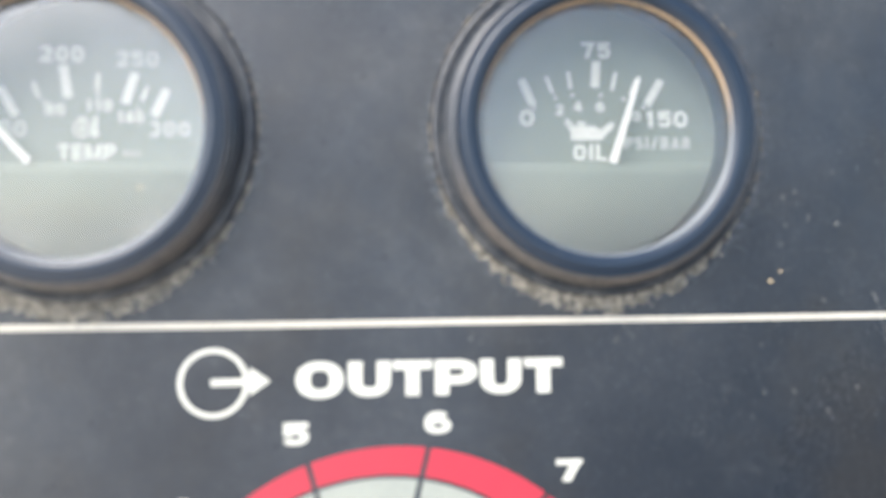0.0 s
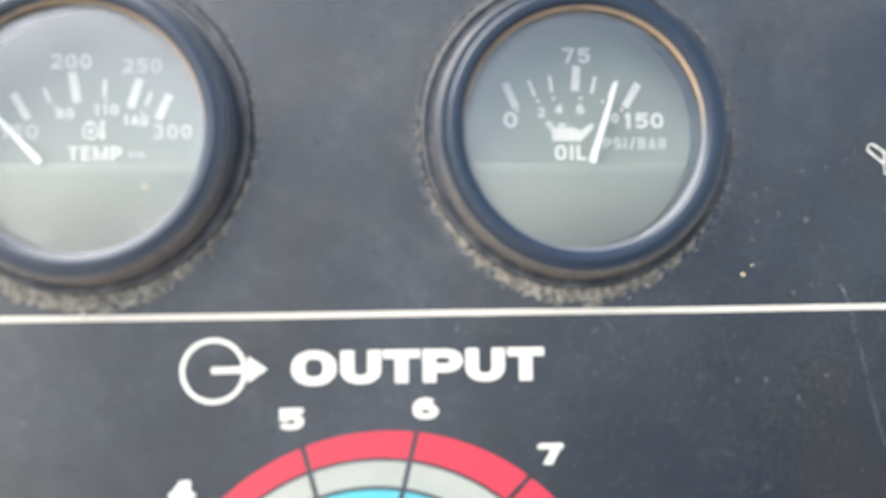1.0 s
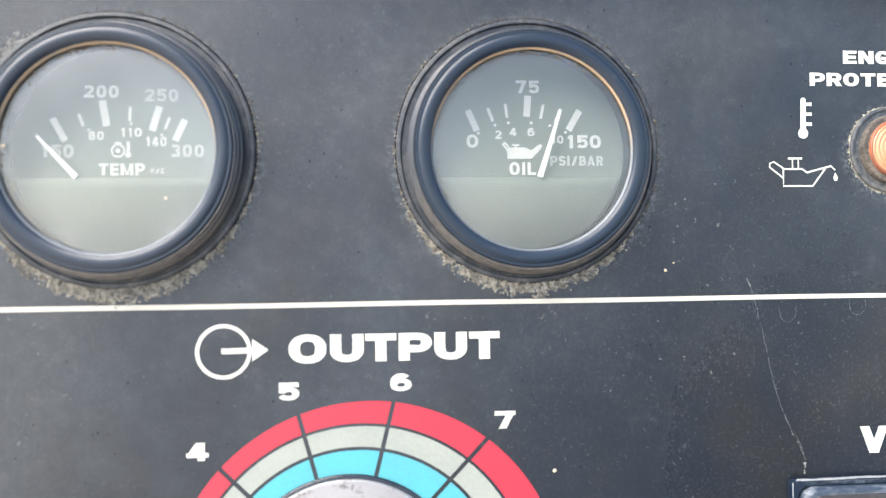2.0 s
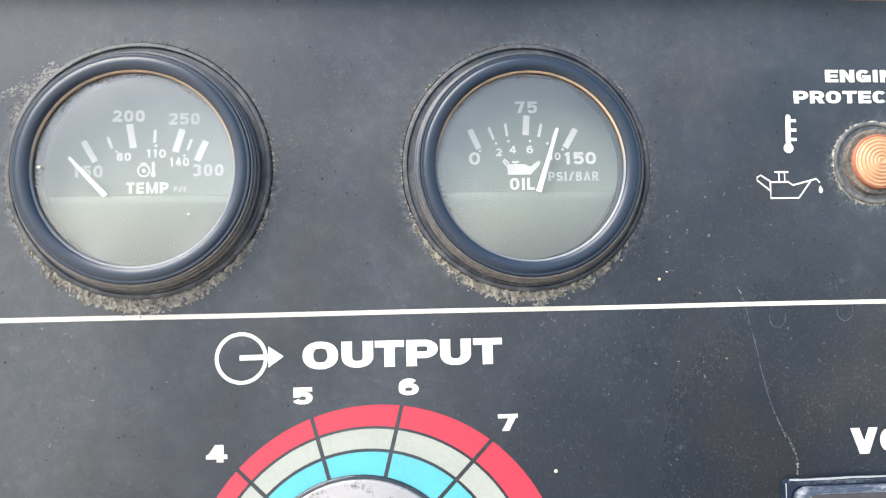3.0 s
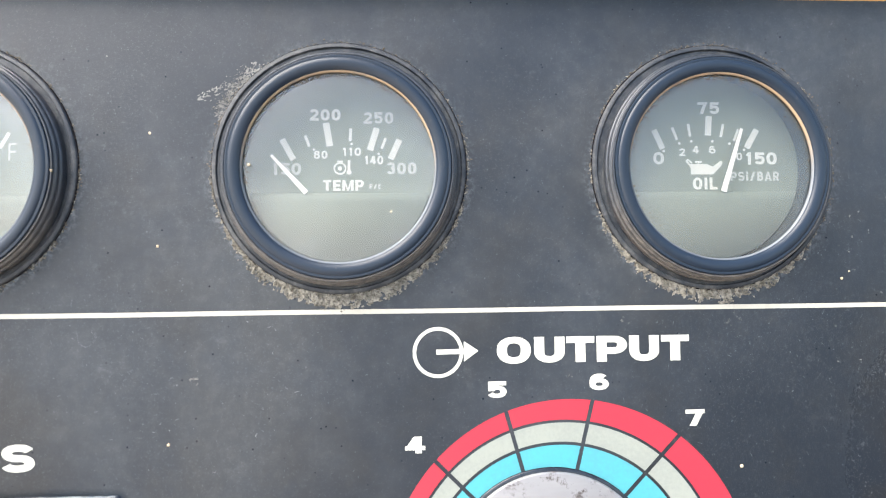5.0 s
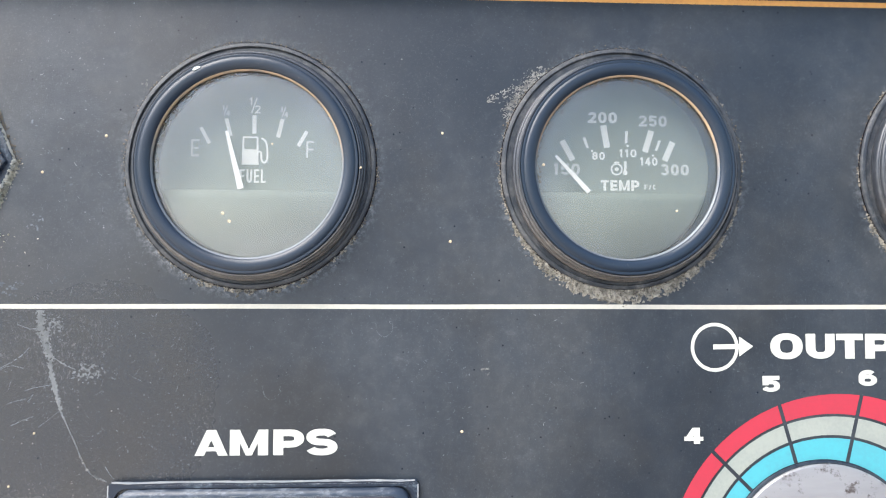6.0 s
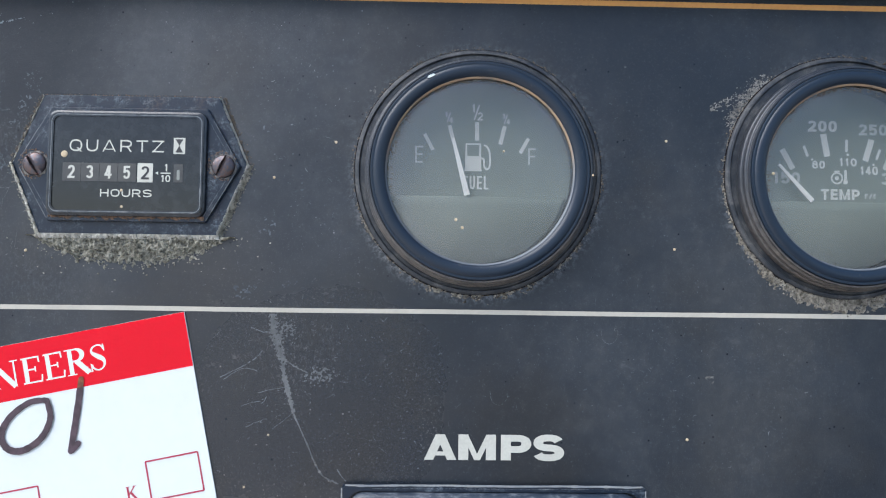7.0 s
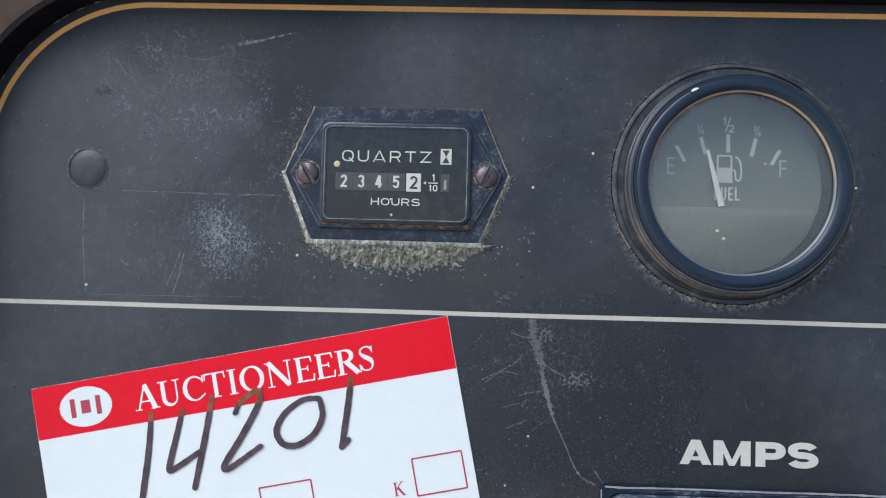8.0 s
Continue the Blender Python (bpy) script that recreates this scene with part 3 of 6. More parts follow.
def glyph(bm, ch, x, z, w, h, px, pz, d, place=P, serif=False):
    """One letter in the box (x, z, w, h), drawn with a pen px wide on stems and pz high on bars."""
    ix, iz = px / 2, pz / 2

    def at(u, v):
        return x + ix + u * (w - px), z + iz + v * (h - pz)

    def quad(pts, lift):
        bm.faces.new([bm.verts.new(place(a, b, d + lift)) for a, b in pts])

    for k, (kind, *data) in enumerate(GLYPHS[ch]):
        lift = 0.004 * k
        if kind == "l" or kind == "b":
            (x0, z0), (x1, z1) = at(*data[0]), at(*data[1])
            ex = ix if (kind == "l" or x0 == x1) else 0
            ez = iz * (0.6 if kind == "b" else 1.0)
            x0, x1, z0, z1 = min(x0, x1) - ex, max(x0, x1) + ex, min(z0, z1) - ez, max(z0, z1) + ez
            quad([(x0, z0), (x1, z0), (x1, z1), (x0, z1)], lift)
            if serif and data[0][0] == data[1][0]:
                m = (x0 + x1) / 2
                for zz in (z0, z1 - pz * 0.8):
                    quad([(m - px * 0.9, zz), (m + px * 0.9, zz), (m + px * 0.9, zz + pz * 0.8), (m - px * 0.9, zz + pz * 0.8)], lift + 0.002)
        elif kind == "d":
            (u0, v0), (u1, v1) = data
            x0, x1 = at(u0, 0)[0], at(u1, 0)[0]
            z0, z1 = z + v0 * h, z + v1 * h
            hw = ix * {"A": 0.92, "M": 0.58, "V": 0.95, "N": 0.95}.get(ch, 1.12)
            quad([(x0 - hw, z0), (x0 + hw, z0), (x1 + hw, z1), (x1 - hw, z1)], lift)
            if serif and v0 == 0:
                quad([(x0 - px * 0.9, z), (x0 + px * 0.9, z), (x0 + px * 0.9, z + pz * 0.8), (x0 - px * 0.9, z + pz * 0.8)], lift + 0.002)
        else:
            pts = [at(*p) for p in data[0]]
            pts = [(a, min(max(b, z + iz), z + h) if ch != "U" else min(b, z + h)) for a, b in pts]
            n = len(pts)
            closed = math.hypot(pts[0][0] - pts[-1][0], pts[0][1] - pts[-1][1]) < 1e-6
            rows = []
            for i, (a, b) in enumerate(pts):
                p0 = pts[i - 1] if i else (pts[-2] if closed else pts[0])
                p1 = pts[i + 1] if i < n - 1 else (pts[1] if closed else pts[-1])
                tx, tz = p1[0] - p0[0], p1[1] - p0[1]
                q = math.hypot(tx, tz) or 1
                nx, nz = -tz / q, tx / q
                rows.append((bm.verts.new(place(a + nx * ix, b + nz * iz, d + lift)), bm.verts.new(place(a - nx * ix, b - nz * iz, d + lift))))
            for (a, b), (c, e) in zip(rows, rows[1:]):
                bm.faces.new((a, b, e, c))


def word(text, x0, x1, z0, z1, px, pz, gap, d=0.1, place=P, bm=None, serif=False):
    """A line of drawn letters that fills the given box."""
    bm = bm or bmesh.new()
    spread = sum(WIDE.get(c, 1.0) for c in text)
    unit = ((x1 - x0) - gap * (len(text) - 1)) / spread
    x = x0
    for c in text:
        w = unit * WIDE.get(c, 1.0)
        if c == "I":
            glyph(bm, c, x + w / 2 - px / 2, z0, px, z1 - z0, px, pz, d, place, serif)
        else:
            glyph(bm, c, x, z0, w, z1 - z0, px, pz, d, place, serif)
        x += w + gap
    return bm


ROMAN_WIDE = {"A": 0.93, "U": 0.98, "C": 0.86, "T": 0.88, "I": 0.47, "O": 1.02, "N": 1.08, "E": 0.81, "R": 0.89, "S": 0.64, "K": 0.95}
THICK, THIN = 0.165, 0.06


def roman_strokes(ch):
    """Strokes of an upright serif capital of height 1: points and a width for each, or one width."""
    def bar(x0, z0, x1, z1, w):
        return [(x0, z0), (x1, z1)], w

    def foot(x, half=0.15):
        return bar(x - half, 0.022, x + half, 0.022, 0.045)

    def head(x, half=0.15):
        return bar(x - half, 0.978, x + half, 0.978, 0.045)

    def bowl(cx, cz, rx, rz, a0, a1, side=0, n=36):
        pts, wid = [], []
        for i in range(n + 1):
            a = radians(a0 + (a1 - a0) * i / n)
            pts.append((cx + rx * math.cos(a), cz + rz * math.sin(a)))
            k = abs(math.cos(a)) if side == 0 else max(0.0, side * math.cos(a))
            wid.append(THIN + (THICK * 1.08 - THIN) * k ** 1.3)
        return pts, wid

    stem = 0.24
    if ch == "A":
        return [bar(0.14, 0, 0.46, 1, 0.07), bar(0.80, 0, 0.46, 1, 0.19), bar(0.24, 0.33, 0.68, 0.33, 0.055), foot(0.14, 0.13), foot(0.80, 0.17)]
    if ch == "U":
        pts = [(0.23, 1.0), (0.23, 0.6), (0.23, 0.36)] + [(0.49 + 0.26 * math.cos(radians(a)), 0.32 + 0.30 * math.sin(radians(a))) for a in range(190, 351, 10)] + [(0.75, 0.36), (0.75, 0.6), (0.75, 1.0)]
        wid = [THICK + (THIN - THICK) * min(1.0, max(0.0, (x - 0.28) / 0.4)) for x, z in pts]
        return [(pts, wid), head(0.23, 0.18), head(0.75, 0.14)]
    if ch == "C":
        return [bowl(0.48, 0.5, 0.38, 0.47, 42, 318, -1), bar(0.80, 0.70, 0.82, 0.98, 0.06), bar(0.80, 0.16, 0.84, 0.26, 0.05)]
    if ch == "T":
        return [bar(0.42, 0, 0.42, 1, THICK), bar(0.05, 0.97, 0.79, 0.97, 0.06), bar(0.05, 1.0, 0.03, 0.74, 0.055), bar(0.79, 1.0, 0.81, 0.74, 0.055), foot(0.42, 0.18)]
    if ch == "I":
        return [bar(0.21, 0, 0.21, 1, THICK), foot(0.21, 0.17), head(0.21, 0.17)]
    if ch == "O":
        return [bowl(0.5, 0.5, 0.39, 0.47, 0, 360, 0, 48)]
    if ch == "N":
        return [bar(0.2, 0, 0.2, 1, 0.065), bar(0.91, 0, 0.91, 1, 0.065), bar(0.17, 1, 0.89, 0, 0.19), foot(0.2, 0.14), head(0.13, 0.1), head(0.91, 0.14)]
    if ch == "E":
        return [bar(stem, 0, stem, 1, THICK), bar(0.1, 0.97, 0.72, 0.97, 0.06), bar(0.2, 0.52, 0.58, 0.52, 0.055), bar(0.1, 0.03, 0.76, 0.03, 0.06),
                bar(0.72, 1.0, 0.74, 0.76, 0.055), bar(0.58, 0.62, 0.58, 0.42, 0.05), bar(0.76, 0.0, 0.80, 0.27, 0.055)]
    if ch == "R":
        pts, wid = bowl(0.42, 0.745, 0.26, 0.225, 90, -90, 1, 24)
        return [bar(stem, 0, stem, 1, THICK), ([(0.2, 0.97)] + pts + [(0.2, 0.52)], [THIN] + wid + [THIN]), bar(0.86, 0, 0.44, 0.53, 0.2), foot(stem, 0.17), head(0.16, 0.1), foot(0.86, 0.1)]
    if ch == "K":
        return [bar(stem, 0, stem, 1, THICK * 0.8), bar(0.26, 0.42, 0.78, 1, 0.07), bar(0.84, 0, 0.42, 0.6, 0.15), foot(stem), head(stem), foot(0.84, 0.13), head(0.78, 0.13)]
    pts = spline([(0.58, 0.80), (0.50, 0.93), (0.34, 0.97), (0.17, 0.88), (0.15, 0.72), (0.32, 0.56), (0.50, 0.42), (0.55, 0.24), (0.46, 0.08), (0.30, 0.03), (0.16, 0.10), (0.09, 0.24)], 5)
    wid = [THIN + 0.12 * math.exp(-((z - 0.5) / 0.22) ** 2) for x, z in pts]
    return [(pts, wid), bar(0.58, 0.98, 0.59, 0.72, 0.05), bar(0.08, 0.0, 0.07, 0.30, 0.05)]


def roman(text, x0, x1, z0, z1, d, place):
    """A line of serif capitals that fills the given box."""
    bm = bmesh.new()
    high = z1 - z0
    unit = (x1 - x0) / sum(ROMAN_WIDE[c] for c in text)
    x = x0
    for c in text:
        for k, (pts, w) in enumerate(roman_strokes(c)):
            wid = [v * high for v in w] if isinstance(w, list) else w * high
            ribbon([(x + u * unit, z0 + v * high) for u, v in pts], wid, d + 0.004 * k, place, bm)
        x += ROMAN_WIDE[c] * unit
    return bm


def patchy(x, z, scale=0.35):
    """Whether dust has gathered in clumps here: 0 to 1."""
    return 0.5 + 0.5 * noise.noise(Vector((x * scale, z * scale, 3.7))) + 0.35 * noise.noise(Vector((x * scale * 2.7, z * scale * 2.7, 9.1)))


def crumbs(bm, spots, place=P):
    """Small angular grains lying on the panel; spots: x, z, size."""
    for x, z, s in spots:
        k = random.choice((4, 5, 6))
        turn = random.random() * 6.28
        h = s * random.uniform(0.25, 0.55)
        ring = []
        for i in range(k):
            a = turn + 6.283 * i / k
            r = s * random.uniform(0.35, 0.65)
            ring.append((x + r * math.cos(a) * 1.25, z + r * math.sin(a)))
        base = [bm.verts.new(place(a, b, 0.0)) for a, b in ring]
        top = [bm.verts.new(place(x + (a - x) * 0.6, z + (b - z) * 0.6, h)) for a, b in ring]
        for i in range(k):
            j = (i + 1) % k
            bm.faces.new((base[i], base[j], top[j], top[i]))
        bm.faces.new(top)
    return bm


def crust(bm, rows, cols, where, height):
    """A lumpy sheet of dirt: where(i, j) gives places in unit steps, height(x, z, u, v) its thickness; bare where that is nothing."""
    grid = []
    for i in range(rows + 1):
        line = []
        for j in range(cols + 1):
            x, z = where(i / rows, j / cols)
            h = height(x, z, i / rows, j / cols)
            line.append((x, z, h))
        grid.append(line)
    made = {}

    def vert(i, j):
        if (i, j) not in made:
            x, z, h = grid[i][j]
            made[i, j] = bm.verts.new(P(x, z, max(h, -0.02)))
        return made[i, j]

    for i in range(rows):
        for j in range(cols):
            if sum(grid[a][b][2] > 0 for a, b in ((i, j), (i + 1, j), (i + 1, j + 1), (i, j + 1))) >= 2:
                bm.faces.new((vert(i, j), vert(i, j + 1), vert(i + 1, j + 1), vert(i + 1, j)))


def lumps(x, z, s=1.0):
    """Uneven noise of about -1 to 1 at two sizes."""
    return 0.6 * noise.noise(Vector((x * 0.7 * s, z * 0.7 * s, 1.3))) + 0.45 * noise.noise(Vector((x * 2.3 * s, z * 2.3 * s, 5.9))) + 0.3 * noise.noise(Vector((x * 6.0 * s, z * 6.0 * s, 8.2)))


# ---------------------------------------------------------------- the machine round the panel
CORNER, RAD = (-263.2, 2.0), 45.0       # centre and radius of the pinstripe's round corner


def frame_outline(grow, n=24):
    """The panel's outline, grown by so many millimetres beyond the pinstripe."""
    r = RAD + grow
    left, top, right, bottom = CORNER[0] - r, CORNER[1] + r, 330.0 + grow, -250.0 - grow
    pts = [(left + 12, bottom), (right - 12, bottom), (right, bottom + 12)]
    cx = 285.0
    for i in range(n + 1):
        a = radians(90 * i / n)
        pts.append((cx + r * math.cos(a), CORNER[1] + r * math.sin(a)))
    for i in range(n + 1):
        a = radians(90 + 90 * i / n)
        pts.append((CORNER[0] + r * math.cos(a), CORNER[1] + r * math.sin(a)))
    pts.append((left, bottom + 12))
    return pts


ground_bm = bmesh.new()
bmesh.ops.create_grid(ground_bm, x_segments=12, y_segments=12, size=400)
bmesh.ops.translate(ground_bm, verts=ground_bm.verts, vec=(0, 0, -1.15))
tagged(part("ground", ground_bm, M_GROUND), "unseen ground under the machine, pale and dark for the panel's reflections", "ground", kind="structure")

housing = thing("machine_housing", "dusty brown sheet metal housing round the control panel", "machine", kind="structure")
OPENING = frame_outline(5.2)
outer = rounded(-900, -1100, 900, 420, 60, 6)
part("front_sheet", holed_plate(outer, [OPENING], 5.4, 6.9), M_HOUSING, housing)
part("edge_trim", holed_plate(frame_outline(5.2), [frame_outline(3.5)], -0.6, 7.2), M_TRIM, housing, "black rubber edging of the opening")
body = bmesh.new()
bmesh.ops.create_cube(body, size=1)
bmesh.ops.scale(body, vec=(1.8, 1.0, 1.52), verts=body.verts)
bmesh.ops.translate(body, verts=body.verts, vec=(0, 0.54, -0.34))
bmesh.ops.bevel(body, geom=list(body.edges), offset=0.02, segments=3, affect="EDGES")
part("cabinet_body", body, M_HOUSING, housing)
part("back_plate", slab(frame_outline(16), -14.0, -12.0), M_RUBBER, housing)

# ---------------------------------------------------------------- control panel
panel = thing("control_panel", "satin black control panel with white printed lettering and dust", "control panel")
holes = [circle(x, 0, 27.5) for x in GAUGE_X.values()]
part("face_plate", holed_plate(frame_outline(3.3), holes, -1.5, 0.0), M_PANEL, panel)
part("rim_plate", holed_plate(frame_outline(8.5), [frame_outline(1.5)], -3.0, -1.55), M_TRIM, panel)

# pinstripe that follows the edge, and the line under the gauges
loop = frame_outline(0.0)[3:-1]
loop = [(330.0, -240.0)] + loop + [(CORNER[0] - RAD, -240.0)]
part("pinstripe", ribbon(loop, 1.5, 0.06), M_ORANGE, panel, "orange pinstripe along the panel's edge")
part("dividing_line", ribbon([(-320 + 13 + i * 10.0, LINE_Z + 0.05 * math.sin(i * 0.7)) for i in range(64)], 1.22, 0.07), M_LINE, panel, "cream line under the gauges")
edge_line = [p for p in frame_outline(3.12, 160)[164:322]] + [(CORNER[0] - RAD - 3.12, 1.0 - 3.0 * k) for k in range(20)]
run = []
for k, p in enumerate(edge_line):
    if noise.noise(Vector((k * 0.19, 4.0, 1.0))) > 0.02:
        run.append(p)
        continue
    if len(run) > 2:
        part("edge_wear", ribbon(run, [0.16 + 0.26 * abs(noise.noise(Vector((q[0] * 0.9, q[1] * 0.9, 2.0)))) for q in run], 0.04), M_DUSTLINE, panel)
    run = []

# printed words
def spaced(text, spans, z0, z1, px, pz):
    """Letters that each fill their own span; round ones overshoot a little."""
    bm = bmesh.new()
    for ch, (x0, x1) in zip(text, spans):
        over = 0.14 if ch in "OS" else 0.0
        glyph(bm, ch, x0, z0 - over, x1 - x0, z1 - z0 + 2 * over, px, pz, 0.1)
    return bm


part("lettering", spaced("OUTPUT", ((40.55, 49.6), (50.45, 58.6), (59.0, 66.55), (67.1, 75.3), (75.85, 83.95), (84.5, 92.1)), -51.75, -44.97, 2.72, 1.75), M_PRINT, panel, "white OUTPUT lettering")
part("lettering", spaced("AMPS", ((-113.6, -104.85), (-104.45, -94.5), (-93.2, -85.15), (-84.75, -76.4)), -76.55, -69.9, 2.65, 1.75), M_PRINT, panel, "white AMPS lettering")
part("lettering", word("VOLTS", 186.0, 226.0, -78.4, -71.5, 2.75, 1.75, 0.9), M_PRINT, panel, "white VOLTS lettering")
part("lettering", word("ENGINE", 183.8, 208.2, 22.9, 26.4, 1.45, 0.85, 0.45), M_PRINT, panel, "white ENGINE lettering")
part("lettering", word("PROTECTION", 174.5, 217.5, 17.0, 20.5, 1.45, 0.85, 0.4), M_PRINT, panel, "white PROTECTION lettering")
for ch, cx, cz in (("4", 19.0, -72.3), ("5", 40.5, -58.5), ("6", 67.6, -57.0), ("7", 93.2, -66.9)):
    part("numeral", word(ch, cx - 2.6, cx + 2.6, cz - 2.15, cz + 2.15, 1.7, 1.1, 0), M_PRINT, panel)

# output sign: a ring with an arrow that leaves it
sign = ribbon([(25.15 + 6.15 * math.cos(a * math.pi / 32), -48.6 + 6.15 * math.sin(a * math.pi / 32)) for a in range(65)], 0.95, 0.08)
ribbon([(24.7, -48.5), (32.4, -48.4)], 1.35, 0.09, bm=sign)
sign.faces.new([sign.verts.new(P(x, z, 0.1)) for x, z in ((31.9, -51.1), (35.8, -48.35), (31.9, -45.7))])
part("output_symbol", sign, M_PRINT, panel)

# thermometer and oil can beside the lamp
sym = ribbon([(172.4, 5.0), (172.6, 13.2)], 1.5, 0.08, caps=True)
sym.faces.new([sym.verts.new(P(172.4 + 1.4 * math.cos(a * 0.3927), 4.6 + 1.4 * math.sin(a * 0.3927), 0.1)) for a in range(16)])
for z in (12.2, 9.6, 7.0):
    ribbon([(173.0, z), (174.9, z)], 0.9, 0.085, bm=sym)
part("thermometer_symbol", sym, M_PRINT, panel)
can = ribbon([(166.8, -4.8), (166.8, -9.1), (174.7, -9.1), (178.2, -4.6)], 0.5, 0.08)
ribbon([(166.6, -4.7), (171.9, -4.7), (173.2, -5.6), (179.9, -3.9)], 0.5, 0.083, bm=can)
ribbon([(179.8, -3.9), (180.9, -5.0)], 0.4, 0.086, bm=can)
ribbon([(166.8, -4.5), (164.2, -2.8), (163.2, -3.3), (163.1, -4.2), (166.7, -7.0)], 0.45, 0.086, bm=can)
ribbon([(168.1, -1.95), (172.0, -1.95)], 0.55, 0.08, bm=can)
for x in (169.3, 170.9):
    ribbon([(x, -2.0), (x, -4.6)], 0.4, 0.086, bm=can)
can.faces.new([can.verts.new(P(x, z, 0.09)) for x, z in ((180.9, -5.6), (180.35, -6.9), (180.6, -7.7), (181.0, -7.9), (181.4, -7.7), (181.65, -6.9))])
part("oil_can_symbol", can, M_PRINT, panel)

# coloured bands round the output control: they widen clockwise, each arc off the dividers' centre
RX, RZ = 54.5, -106.9
DIVIDERS = [-135.0, -105.0, -75.0, -45.0, -15.4, 14.0, 44.0, 74.0, 104.0, 134.0]


def band_radius(angle, off, r):
    """Reach of an arc of radius r, whose centre lies off by a share of the full shift, along a ray from the dividers' centre."""
    ox, oz = 4.8 * off, -2.64 * off
    along = math.sin(angle) * ox + math.cos(angle) * oz
    return along + math.sqrt(along * along - ox * ox - oz * oz + r * r)


def band_segment(a, b, inner, outer, n=18):
    """One flat printed segment between two dividers, its ends kept clear of the divider lines."""
    bm = bmesh.new()
    rows = []
    for arc_of in (inner, outer):
        row = []
        for i in range(n + 1):
            t = radians(a + (b - a) * i / n)
            r = band_radius(t, *arc_of)
            t = radians(a) + 0.52 / r + (radians(b - a) - 1.04 / r) * i / n
            r = band_radius(t, *arc_of)
            row.append(bm.verts.new(P(RX + r * math.sin(t), RZ + r * math.cos(t), 0.08)))
        rows.append(row)
    for i in range(n):
        bm.faces.new((rows[0][i], rows[0][i + 1], rows[1][i + 1], rows[1][i]))
    bmesh.ops.recalc_face_normals(bm, faces=bm.faces)
    return bm


for a, b in zip(DIVIDERS, DIVIDERS[1:]):
    for inner, outer, mat, nm in (((0.64, 41.93), (1.0, 48.22), M_RED, "red_segment"), ((0.45, 35.75), (0.64, 41.22), M_GREY, "grey_segment"), ((0.0, 28.1), (0.45, 34.95), M_BLUE, "blue_segment")):
        part(nm, band_segment(a, b, inner, outer), mat, panel)

# ---------------------------------------------------------------- output control plate
knob = thing("output_control", "worn aluminium disc of the output control", "control knob")
part("dark_ring", lathe(RX, RZ, [(28.0, 0), (28.0, 0.4), (27.6, 0.7), (26.6, 0.7)]), M_METER, knob, smooth=40)
part("disc", lathe(RX, RZ, [(27.1, 0.0), (27.1, 1.2), (26.9, 1.5), (26.4, 1.65), (0, 1.65)]), M_KNOB, knob, smooth=30)


# ---------------------------------------------------------------- gauges
GLASS = 4.6          # how far the crown of the glass stands proud


